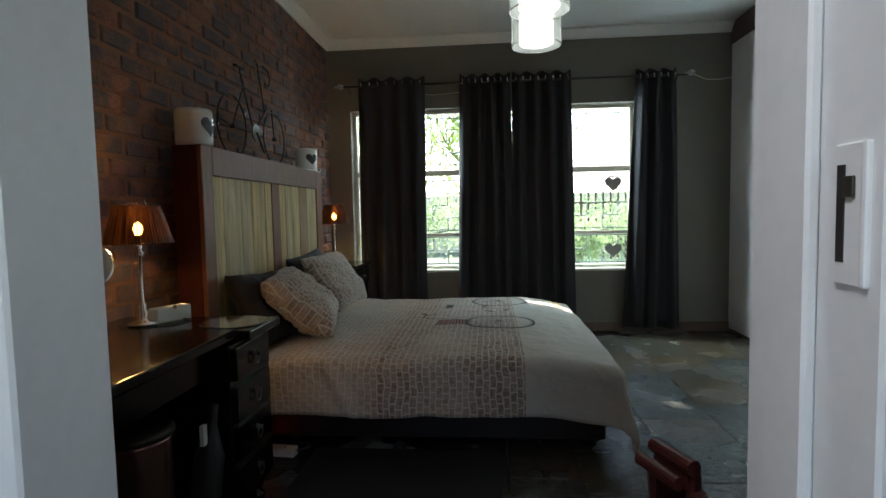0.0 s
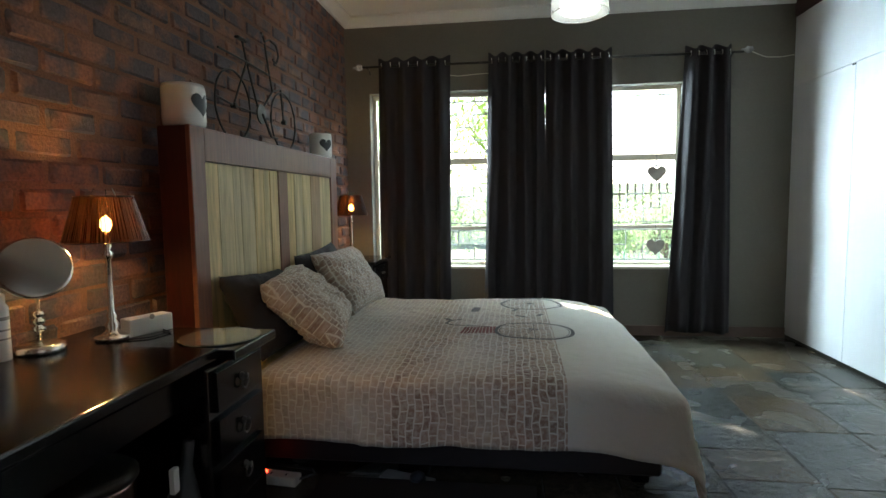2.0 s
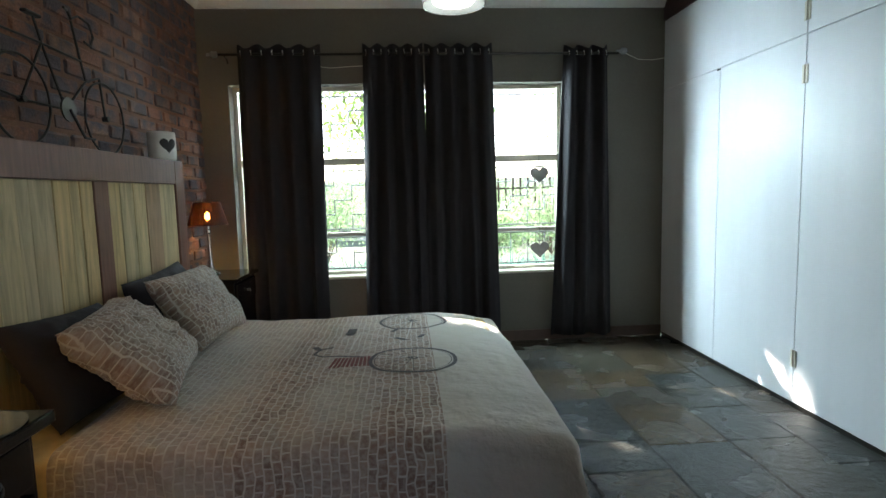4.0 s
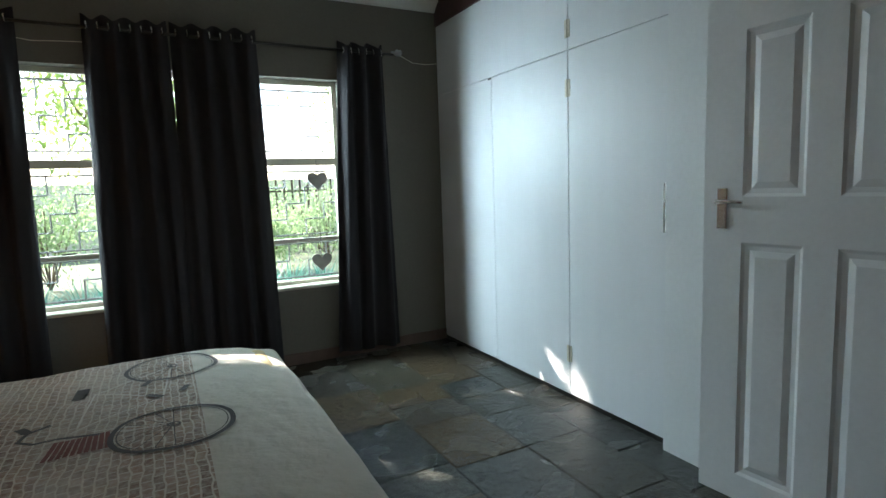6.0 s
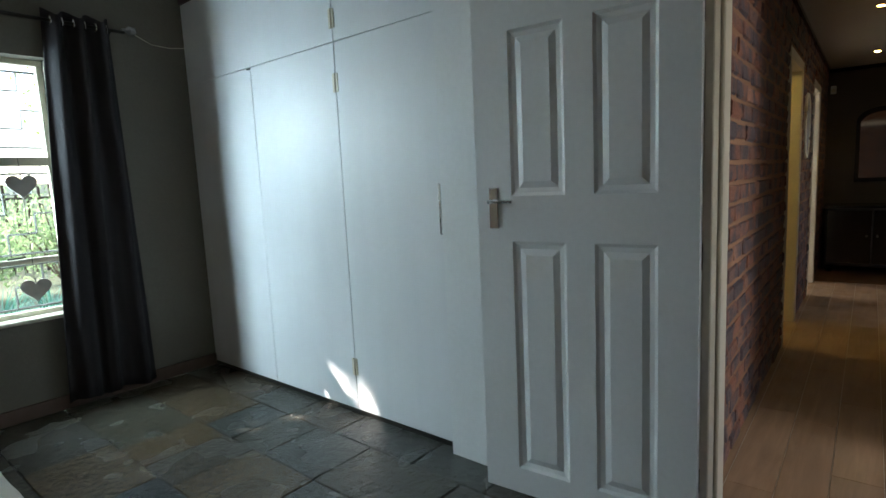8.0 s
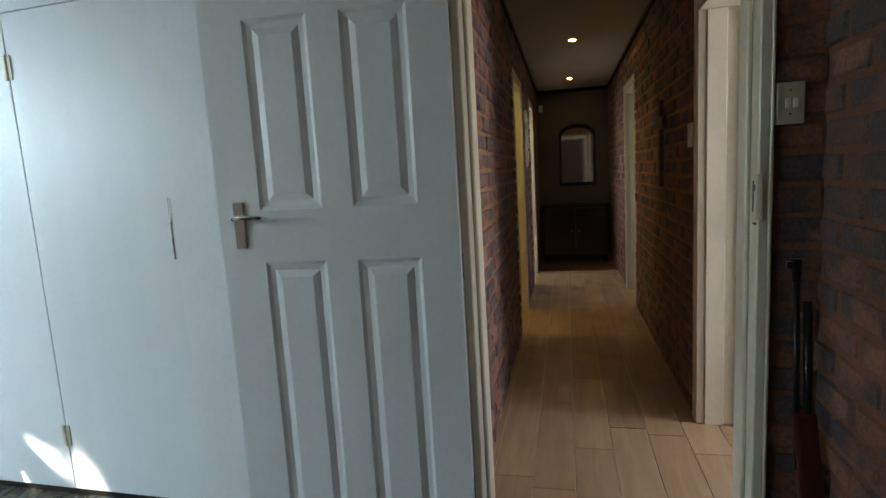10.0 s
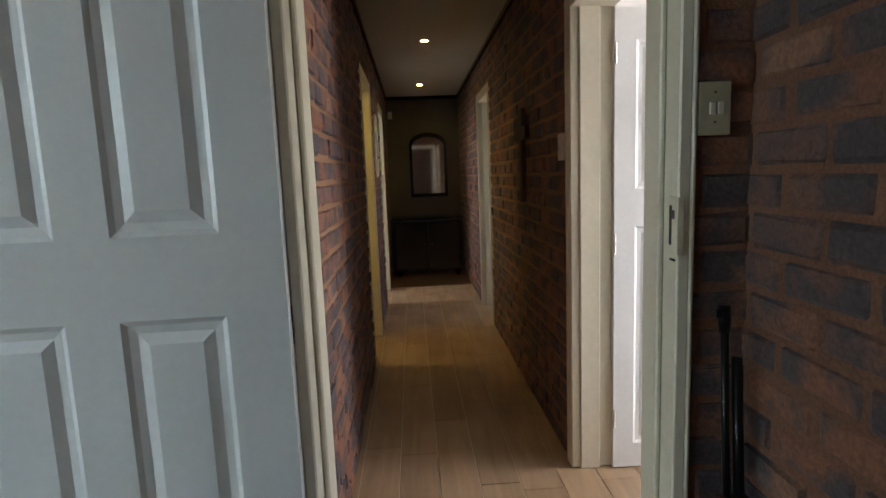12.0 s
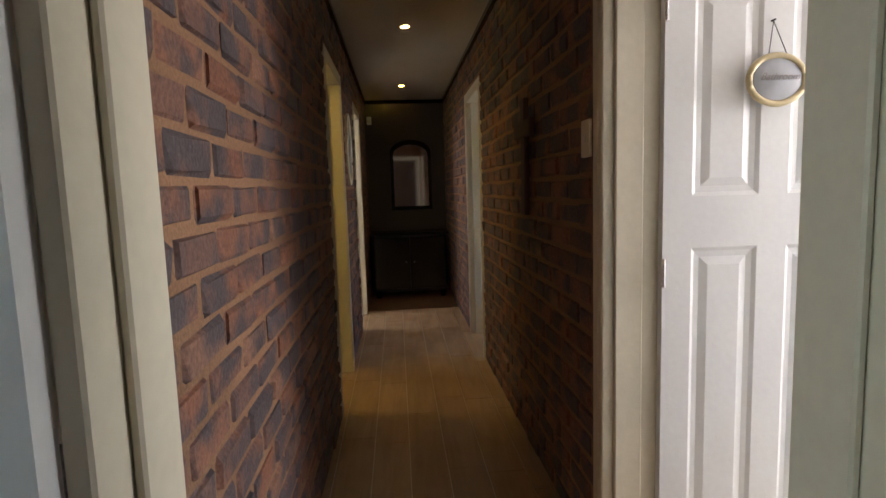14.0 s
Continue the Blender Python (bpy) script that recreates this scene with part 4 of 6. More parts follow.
def pillow(x, y, z, rx, ry, rz, w, h, t, material, seed, label):
    ob = thing("pillow", x, y, z, label, "pillow", "pillows on the bed")
    part("cover", cushion(w, h, t, material, seed, (seed * 0.37, seed * 0.21)), material, ob, smooth=True, place=pose(0, 0, 0, rx, ry, rz))
    return ob


pillow(-0.9, 3.5, 0.69, -50, 0, 104, 0.68, 0.47, 0.21, PILLOWPRINT, 3, "crumpled brick-print pillow leaning on a dark one")
pillow(-0.91, 4.22, 0.72, -36, 0, 86, 0.62, 0.44, 0.18, PILLOWPRINT, 5, "plump brick-print pillow leaning on a dark one")
pillow(-1.06, 3.38, 0.68, -28, 4, 92, 0.66, 0.42, 0.15, DARKCLOTH, 7, "black pillow propped against the headboard")
pillow(-1.06, 4.2, 0.72, -22, -3, 90, 0.66, 0.42, 0.14, DARKCLOTH, 8, "black pillow propped against the headboard")


# ---- headboard ----
hb = thing("headboard", XW, 2.95, 0, "deep red-stained timber headboard inlaid with bare pine boards", "headboard")
D, L, H = 0.205, 1.83, 1.528
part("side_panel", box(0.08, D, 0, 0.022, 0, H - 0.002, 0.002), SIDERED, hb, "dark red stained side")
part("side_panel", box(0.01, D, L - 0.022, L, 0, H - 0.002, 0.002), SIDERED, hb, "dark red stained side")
part("top_board", box(0.08, D, 0.022, L - 0.022, H - 0.022, H, 0.002), REDWOOD, hb)
part("stile", box(D, D + 0.022, -0.004, 0.1, 0, H, 0.003), REDWOOD, hb)
part("stile", box(D, D + 0.022, L - 0.12, L + 0.004, 0, H, 0.003), REDWOOD, hb)
part("top_rail", box(D, D + 0.0215, 0.1, L - 0.12, H - 0.143, H - 0.0005, 0.003), REDWOOD, hb)
part("mullion", box(D, D + 0.018, 0.835, 0.955, 0.3, H - 0.143, 0.003), REDWOOD, hb)
part("backing", box(D - 0.015, D - 0.001, 0.1, L - 0.12, 0.25, H - 0.13), REDWOOD, hb)
edges = [0.1, 0.21, 0.34, 0.415, 0.555, 0.66, 0.735, 0.833]
for a, b in list(zip(edges, edges[1:])) + [(0.957, 1.07), (1.07, 1.2), (1.2, 1.33), (1.33, 1.5), (1.5, L - 0.121)]:
    part("board", box(D, D + random.uniform(0.008, 0.015), a + 0.0015, b - 0.0015, 0.28, H - 0.145, 0.002), PINE, hb, "knotty bare pine board")


# ---- things on the headboard ----
def ceramic_pot(x, y, z, r, h, turn, label):
    ob = thing("ceramic_pot", x, y, z, label, "candle pot", "heart pots on the headboard")
    prof = [(r * 0.86, 0), (r * 0.97, 0.012), (r, h * 0.2), (r, h * 0.9), (r * 0.95, h), (r * 0.86, h - 0.006), (r * 0.84, h * 0.3), (0, h * 0.3)]
    part("pot", lathe(prof, 40), CERAMIC, ob, smooth=True)
    pts = heart_outline(r * 1.25, 32)
    bm = bmesh.new()
    vs = []
    for sc in (1.0, 0.8, 0.6, 0.4, 0.2):
        vs.append([bm.verts.new(((r + 0.002) * math.sin(px * sc / r), -(r + 0.002) * math.cos(px * sc / r), h * 0.54 + pz * sc)) for px, pz in pts])
    for a, b in zip(vs, vs[1:]):
        for k in range(len(a)):
            bm.faces.new((a[k], a[(k + 1) % len(a)], b[(k + 1) % len(a)], b[k]))
    bm.faces.new(vs[-1])
    part("heart_cutout", bm, BLACKPL, ob, "dark heart-shaped opening", place=pose(0, 0, 0, 0, 0, turn))
    return ob


ceramic_pot(-1.265, 3.06, H, 0.088, 0.18, 86, "large white glazed pot with a heart opening on the headboard")
ceramic_pot(-1.26, 4.71, H, 0.08, 0.175, 50, "small white glazed pot with a heart opening on the headboard")

bk = thing("wire_bicycle", -1.31, 3.86, H + 0.186, "wrought wire bicycle ornament leaning on the brick wall", "ornament")


def ring(c, r, n=36):
    return [(0.0, c[0] + r * math.cos(2 * math.pi * k / n), c[1] + r * math.sin(2 * math.pi * k / n)) for k in range(n)]


W_A, W_B = (-0.29, 0.0), (0.33, 0.0)
for c in (W_A, W_B):
    w = part("wheel", tube(ring(c, 0.18), 0.0055, 6, True), STEELDARK, bk, smooth=True)
    part("hub", tube([(-0.012, *c), (0.016, *c)], 0.014, 8), STEELDARK, w)
bm = bmesh.new()
seat, head, crank, fork = (-0.13, 0.26), (0.15, 0.25), (-0.0, 0.0), (0.18, 0.16)
for a, b in ((W_A, seat), (W_A, crank), (seat, crank), (seat, head), (crank, fork), (seat, (-0.17, 0.36)), (seat, (-0.42, 0.26)), (W_A, (-0.46, 0.02)), (W_B, (0.3, 0.2)), ((0.3, 0.2), fork), (fork, head), (head, (0.1, 0.42))):
    tube([(0, *a), (0, *b)], 0.0055, 6, bm=bm)
part("frame", bm, STEELDARK, bk)
part("handlebar", tube([(0.03, 0.0, 0.45), (0.01, 0.06, 0.455), (0.0, 0.1, 0.43), (0.0, 0.16, 0.46), (0.02, 0.21, 0.44), (0.025, 0.23, 0.38), (0.025, 0.2, 0.33), (0.025, 0.15, 0.34)], 0.006, 6), STEELDARK, bk)
part("saddle", box(-0.014, 0.014, -0.23, -0.13, 0.36, 0.374, 0.004), STEELDARK, bk)
part("chain_wheel", lathe([(0, -0.004), (0.055, -0.004), (0.055, 0.004), (0, 0.004)], 24, m=pose(0.012, 0.0, 0.0, 0, 90, 0)), BRASS, bk, "pale metal disc")
part("pedal", tube([(0.02, 0.0, 0.0), (0.03, 0.08, -0.12), (0.03, 0.16, -0.12)], 0.007, 6), STEELDARK, bk)


# ---- lamps ----
def table_lamp(x, y, z, s, label, wide=1.0):
    ob = thing("table_lamp", x, y, z, label, "lamp", "bedside lamps")
    prof = [(r_, z_ * (0.86 if z_ > 0.1 else 1)) for r_, z_ in [(0.052, 0), (0.055, 0.006), (0.03, 0.014), (0.018, 0.03), (0.022, 0.045), (0.012, 0.06), (0.017, 0.075), (0.009, 0.09), (0.009, 0.3), (0.014, 0.31), (0.018, 0.325), (0.008, 0.34), (0.014, 0.355), (0.007, 0.37), (0.007, 0.37), (0.016, 0.375), (0.016, 0.4), (0, 0.4)]]
    part("stem", lathe([(r * s, h * s) for r, h in prof], 20), CHROME, ob, smooth=True)
    part("gallery", tube([(-0.05 * s, 0, 0.315 * s), (0.05 * s, 0, 0.315 * s)], 0.002), CHROME, ob)
    r0, r1, h0, h1 = 0.126 * s * wide, 0.084 * s * wide, 0.32 * s, 0.465 * s
    bm = bmesh.new()
    a, b = [], []
    n = 48
    for k in range(n):
        an = 2 * math.pi * k / n
        a.append(bm.verts.new((r0 * math.cos(an), r0 * math.sin(an), h0)))
        b.append(bm.verts.new((r1 * math.cos(an), r1 * math.sin(an), h1)))
    for k in range(n):
        bm.faces.new((a[k], a[(k + 1) % n], b[(k + 1) % n], b[k]))
    part("shade", bm, SHADE, ob, "brown string lampshade", smooth=True)
    for r, h in ((r0, h0), (r1, h1)):
        part("shade_ring", tube([(r * math.cos(2 * math.pi * k / 32), r * math.sin(2 * math.pi * k / 32), h) for k in range(32)], 0.0022, 6, True), BLACK, ob)
    bm = bmesh.new()
    for an in (0, 2.1, 4.2):
        tube([(0, 0, 0.36 * s), (0.06 * s * math.cos(an), 0.06 * s * math.sin(an), 0.42 * s), (0.03 * s * math.cos(an), 0.03 * s * math.sin(an), 0.49 * s)], 0.0018, 5, bm=bm)
    part("shade_carrier", bm, CHROME, ob)
    part("bulb", lathe([(0, 0.35 * s), (0.011 * s, 0.354 * s), (0.018 * s, 0.372 * s), (0.015 * s, 0.39 * s), (0, 0.405 * s)], 16), YELLOWGLOW, ob, "glowing warm bulb", smooth=True)
    point("lamp_light", x, y, z + 0.377 * s, P_BED * (0.5 if y < 3 else 3.0), (1.0, 0.5, 0.2), 0.02)
    return ob


table_lamp(-1.185, 2.47, 0.765, 1.0, "lit chrome table lamp with a brown string shade on the desk")
table_lamp(-1.21, 5.25, 0.745, 1.12, "lit chrome lamp with a brown string shade on the bedside table", 0.97)

# ---- desk ----
desk = thing("desk", -1.1, 2.0, 0, "dark lacquered wooden dressing desk with a drawer pedestal", "desk")
dinv = Matrix.Translation((1.1, -2.0, 0))


def dpart(name, bm, label="", m=DARKWOOD, parent=None, smooth=False):
    bmesh.ops.transform(bm, matrix=dinv, verts=bm.verts)
    return part(name, bm, m, parent or desk, label, smooth=smooth)


dpart("tabletop", box(XW + 0.02, -0.75, 1.2, 2.36, 0.735, 0.77, 0.008, 3))
dpart("tabletop_end", box(XW + 0.021, -0.7, 2.362, 2.645, 0.728, 0.762, 0.006, 2))
dpart("apron", box(-0.82, -0.80, 1.28, 2.27, 0.62, 0.734, 0.003))
dpart("back_panel", box(XW + 0.03, XW + 0.05, 1.28, 2.27, 0.3, 0.734))
dpart("pedestal", box(XW + 0.05, -0.74, 2.27, 2.61, 0.12, 0.727, 0.004))
for i, z in enumerate((0.72, 0.575, 0.43, 0.285)):
    d = dpart("drawer", box(-0.74, -0.725, 2.3, 2.58, z - 0.13, z - 0.008, 0.004, 2))
    bm = lathe([(0, 0), (0.012, 0.0), (0.012, 0.004), (0.006, 0.01), (0.01, 0.02), (0, 0.024)], 14, m=pose(-0.725, 2.44, z - 0.06, 0, 90, 0))
    tube([(-0.712, 2.44 + 0.02 * math.cos(q), z - 0.078 + 0.02 * math.sin(q)) for q in [k * 2 * math.pi / 14 for k in range(14)]], 0.003, 5, True, bm=bm)
    dpart("drawer_pull", bm, "aged pewter ring pull", BRASS, d, True)
for x, y in ((-0.82, 1.26), (XW + 0.09, 1.26), (-0.79, 2.32), (-0.79, 2.56), (XW + 0.1, 2.32), (XW + 0.1, 2.56)):
    h = 0.734 if y < 2 else 0.12
    prof = [(0.018, 0), (0.03, 0.02), (0.03, 0.045), (0.017, 0.06), (0.026, 0.085), (0.03, h)] if h < 0.2 else [(0.02, 0), (0.032, 0.03), (0.018, 0.06), (0.024, 0.1), (0.034, 0.45), (0.02, 0.47), (0.036, 0.5), (0.036, h)]
    dpart("leg", lathe(prof, 16, m=pose(x, y, 0)), smooth=True)

cm = thing("cosmetic_mirror", -1.265, 2.275, 0.77, "round chrome make-up mirror on a coiled stem, standing on the desk", "mirror")
part("base", lathe([(0.062, 0), (0.066, 0.004), (0.064, 0.02), (0.05, 0.028), (0.012, 0.03), (0, 0.03)], 36), CHROME, cm, smooth=True)
part("stem", lathe([(0.006, 0.028), (0.006, 0.06), (0.018, 0.065), (0.018, 0.075), (0.008, 0.08), (0.018, 0.088), (0.018, 0.098), (0.008, 0.103), (0.017, 0.11), (0.017, 0.12), (0.006, 0.126), (0.006, 0.18)], 18), CHROME, cm, smooth=True)
mh = Matrix.Translation((0, 0, 0.25)) @ Vector((0.66, -0.6, 0.44)).to_track_quat("Z", "Y").to_matrix().to_4x4() @ Matrix.Scale(0.88, 4)
part("rim", lathe([(0.098, -0.014), (0.108, -0.01), (0.11, 0.0), (0.108, 0.01), (0.098, 0.012)], 48, m=mh), CHROME, cm, smooth=True)
part("glass", lathe([(0, -0.008), (0.1, -0.008), (0.1, 0.009), (0, 0.009)], 48, m=mh), MIRROR, cm, "round mirror glass")
part("yoke", tube([(0, 0, 0.16), (0, 0.02, 0.17)], 0.005), CHROME, cm)

can = thing("aerosol_can", -1.3, 2.18, 0.77, "white spray can with small grey printing on the desk", "can")
part("body", lathe([(0.026, 0), (0.0275, 0.004), (0.0275, 0.15), (0.02, 0.162), (0.02, 0.164)], 28), CERAMIC, can, smooth=True)
part("cap", lathe([(0.021, 0.164), (0.021, 0.185), (0.012, 0.192), (0, 0.192)], 24), CERAMIC, can)
for z in (0.06, 0.085, 0.115, 0.12):
    part("print_bar", lathe([(0.0277, z), (0.0278, z + 0.001), (0.0278, z + 0.004), (0.0277, z + 0.005)], 28), GREYWOOD, can, "bar of grey printing")
bt = thing("dark_bottle", -1.34, 2.1, 0.77, "dark bottle with a metal collar on the desk", "bottle")
part("body", lathe([(0.028, 0), (0.03, 0.01), (0.03, 0.09), (0.02, 0.11)], 24), BLACKPL, bt, smooth=True)
part("collar", lathe([(0.021, 0.108), (0.024, 0.11), (0.024, 0.125), (0.012, 0.13)], 24), CHROME, bt, smooth=True)
part("brush_head", lathe([(0.012, 0.13), (0.035, 0.15), (0.038, 0.19), (0.02, 0.21), (0, 0.215)], 16), BLACKPL, bt, "black bristle top", smooth=True)
pf = thing("photo_frame", -1.27, 2.02, 0.77, "small white-edged frame leaning on the desk", "picture frame")
pm = pose(0, 0, 0.07, -20, 0, 40)
bm = bmesh.new()
for a in (box(-0.06, 0.06, -0.006, 0.006, -0.07, -0.058), box(-0.06, 0.06, -0.006, 0.006, 0.058, 0.07), box(-0.06, -0.048, -0.006, 0.006, -0.058, 0.058), box(0.048, 0.06, -0.006, 0.006, -0.058, 0.058)):
    merge(bm, a)
bmesh.ops.transform(bm, matrix=pm, verts=bm.verts)
part("border", bm, PAPER, pf)
bm = box(-0.048, 0.048, -0.003, 0.003, -0.058, 0.058)
bmesh.ops.transform(bm, matrix=pm, verts=bm.verts)
part("picture", bm, BLACKPL, pf, "dark picture")

bx = thing("card_box", -1.13, 2.565, 0.762, "small white card box on the desk end", "box", rz=-24)
part("carton", box(-0.03, 0.03, -0.075, 0.075, 0, 0.058, 0.002), PAPER, bx)
part("lid_flap", box(0.03, 0.0315, -0.072, 0.072, 0.03, 0.058), PAPER, bx)
part("thumb_notch", lathe([(0, 0), (0.009, 0.0), (0.009, 0.0006), (0, 0.0006)], 16, m=pose(0.0312, 0, 0.058, 0, 90, 0)), GREYWOOD, bx)
gd = thing("glass_disc", -0.83, 2.51, 0.762, "round glass plate lying on the desk end", "plate")
part("plate", lathe([(0.12, 0), (0.128, 0.003), (0.128, 0.005), (0.12, 0.006), (0, 0.006)], 48), mat("smoked_glass", (0.1, 0.11, 0.1), 0.05, vary=0.0, coat=1.0), gd, smooth=False)
cb2 = thing("lamp_cable", -1.16, 2.48, 0.763, "thin black cable trailing from the lamp", "cable")
part("wire", tube([(0, -0.06, 0.003), (0.1, 0.0, 0.003), (0.12, 0.08, 0.003), (0.05, 0.12, 0.003), (-0.1, 0.14, 0.003)], 0.0025, 6), BLACKPL, cb2)

# ---- under the desk ----
bn = thing("pedal_bin", -0.98, 2.1, 0, "brushed metal bin under the desk", "bin")
part("drum", lathe([(0.1, 0), (0.105, 0.01), (0.11, 0.46), (0.112, 0.47)], 32), mat("copper_tinted_steel", (0.35, 0.2, 0.18), 0.25, metal=0.9), bn, smooth=True)
part("rim", lathe([(0.112, 0.47), (0.116, 0.475), (0.116, 0.49), (0.1, 0.505), (0, 0.51)], 32), STEELDARK, bn, "dark metal lid", smooth=True)
bg2 = thing("bottle_under_desk", -0.84, 2.2, 0, "pale plastic bottle leaning by the pedestal", "bottle")
part("body", lathe([(0.04, 0), (0.045, 0.02), (0.045, 0.3), (0.02, 0.38), (0.014, 0.4), (0.014, 0.46)], 20, m=pose(0, 0, 0, -6, 5, 0) @ Matrix.Scale(1.15, 4)), BLACKPL, bg2, smooth=True)
part("label_patch", box(0.026, 0.04, -0.012, 0.012, 0.4, 0.47), PAPER, bg2, "torn white label")

# ---- extension plug, rug, under the bed ----
pl = thing("extension_plug", -0.87, 3.0, 0, "white extension socket with a red light on the slate floor", "socket block", rz=-6)
part("block", box(-0.085, 0.085, -0.03, 0.03, 0, 0.042, 0.008, 2), CERAMIC, pl)
for dx in (-0.04, 0.03):
    part("socket_hole", box(dx - 0.004, dx + 0.004, -0.012, 0.004, 0.042, 0.0428), BLACKPL, pl)
part("switch_light", lathe([(0.007, 0.042), (0.007, 0.05), (0, 0.053)], 12, m=pose(-0.07, 0, 0)), LEDRED, pl, "glowing red light")
part("cable", tube([(0.08, 0.01, 0.02), (0.14, 0.05, 0.03), (0.1, 0.1, 0.02), (0.0, 0.12, 0.012), (-0.12, 0.13, 0.01)], 0.006, 6), BLACKPL, pl)
rug = thing("rug", -0.24, 2.74, 0.0, "black pile rug in front of the bed", "rug")
part("woven_top", box(-0.46, 0.46, -0.32, 0.32, 0.0, 0.014, 0.005, 2), RUG, rug)
sh = thing("slipper", -0.33, 3.08, 0.0, "grey slipper under the edge of the bed", "shoe", rz=74)
part("sole", box(-0.04, 0.04, -0.12, 0.12, 0, 0.012, 0.006, 2), GREYWOOD, sh)
part("upper", lathe([(0, 0), (0.036, 0.0), (0.032, 0.02), (0.016, 0.032), (0, 0.035)], 16, m=pose(0, -0.05, 0.012)), BLACKPL, sh, smooth=True)

# ---- bedside table ----
nt = thing("bedside_table", -1.2, 5.2, 0, "black lacquered bedside table beside the curtain", "bedside table")
part("top", box(-0.27, 0.27, -0.27, 0.27, 0.72, 0.745, 0.006, 2), DARKWOOD, nt)
part("carcass", box(-0.24, 0.24, -0.24, 0.24, 0.12, 0.72, 0.004), DARKWOOD, nt)
d = part("drawer", box(0.24, 0.255, -0.22, 0.22, 0.56, 0.7, 0.004), DARKWOOD, nt)
part("drawer_pull", lathe([(0, 0), (0.01, 0), (0.006, 0.01), (0.012, 0.02), (0, 0.024)], 12, m=pose(0.255, 0, 0.63, 0, 90, 0)), BRASS, d, smooth=True)
for a in (-0.22, 0.22):
    for b in (-0.22, 0.22):
        part("leg", lathe([(0.016, 0), (0.024, 0.12)], 12, m=pose(a, b, 0)), DARKWOOD, nt)
an = thing("angel_card", -1.37, 5.02, 0.745, "small white angular ornament beside the far lamp", "ornament")
part("figure", extrude_outline([(-0.05, 0), (0.05, 0), (0.012, 0.1), (0.0, 0.12), (-0.012, 0.1)], -0.004, 0.004, pose(0, 0, 0, 0, 0, 60)), PAPER, an)


# ---- pendants ----
def pendant(x, y, z, label):
    ob = thing("pendant_lamp", x, y, z, label, "pendant lamp", "drum pendants over the bed")
    r, h = 0.155, 0.215
    bm = bmesh.new()
    a, b = [], []
    for k in range(48):
        q = 2 * math.pi * k / 48
        a.append(bm.verts.new((r * math.cos(q), r * math.sin(q), 0)))
        b.append(bm.verts.new((r * math.cos(q), r * math.sin(q), h)))
    for k in range(48):
        bm.faces.new((a[k], a[(k + 1) % 48], b[(k + 1) % 48], b[k]))
    part("outer_shade", bm, GAUZE, ob, "sheer white outer drum", smooth=True)
    for zz in (0, h):
        part("shade_ring", tube([(r * math.cos(2 * math.pi * k / 40), r * math.sin(2 * math.pi * k / 40), zz) for k in range(40)], 0.0025, 6, True), CHROME, ob)
    part("inner_shade", lathe([(0, 0.012), (0.1, 0.012), (0.105, 0.017), (0.105, h - 0.03), (0.02, h - 0.01)], 40), OPAL, ob, "opal inner drum", smooth=True)
    part("cap", lathe([(0.03, h - 0.01), (0.03, h + 0.01), (0.008, h + 0.03)], 20), CHROME, ob)
    part("flex", tube([(0, 0, h + 0.02), (0, 0, ZC - z - 0.02)], 0.003, 6), CHROME, ob)
    part("ceiling_rose", lathe([(0.05, ZC - z - 0.03), (0.045, ZC - z - 0.001)], 24), CHROME, ob)
    return ob


pendant(0.49, 3.99, 2.21, "sheer double drum pendant lamp, lit, hanging over the bed")
pendant(0.455, 3.4, 2.215, "sheer double drum pendant lamp, lit, hanging before its twin")
point("pendant_light", 0.47, 3.7, 2.3, P_PEND, (0.95, 1.0, 0.93), 0.1)

# ---- chair by the entry ----
ch = thing("stool", 0.69, 1.50, 0, "narrow dark red-brown wooden stool with a curled back and black seat", "stool", rz=111)
part("seat", box(-0.1, 0.1, -0.2, 0.15, 0.48, 0.56, 0.012, 2), BLACKPL, ch, "black padded seat")
for x in (-0.05, 0.05):
    part("leg", tube([(x, -0.17, 0), (x, -0.17, 0.48)], 0.018), DARKWOOD, ch)
    part("back_post", tube([(x, 0.19, 0), (x, 0.18, 0.4), (x, 0.2, 0.7)], 0.018), SIDERED, ch)
bm = box(-0.05, 0.05, 0.185, 0.21, 0.62, 0.735, 0.008, 2)
tube([(-0.052, 0.205, 0.742), (0.052, 0.205, 0.742)], 0.014, 12, bm=bm)
tube([(-0.052, 0.235, 0.72), (0.052, 0.235, 0.72)], 0.012, 12, bm=bm)
part("top_rail", bm, SIDERED, ch, "glossy curled top rail")

# ---- by the corridor doorway ----
sw = thing("light_switch", XD - 0.012, 1.287, 1.494, "yellowed double light switch plate on the brick wall", "light switch")
part("plate", box(-0.006, 0.012, -0.036, 0.036, -0.058, 0.058, 0.003, 2), mat("yellowed_plastic", (0.42, 0.38, 0.26), 0.4, vary=0.1), sw)
for a in (-0.011, 0.007):
    part("rocker", box(-0.012, -0.006, a - 0.007, a + 0.007, -0.014, 0.014, 0.002), CREAM, sw, "white rocker")
for z in (-0.03, 0.035):
    part("screw", lathe([(0, 0), (0.003, 0), (0.003, 0.001), (0, 0.0015)], 8, m=pose(-0.006, 0, z, 0, -90, 0)), BRASS, sw)

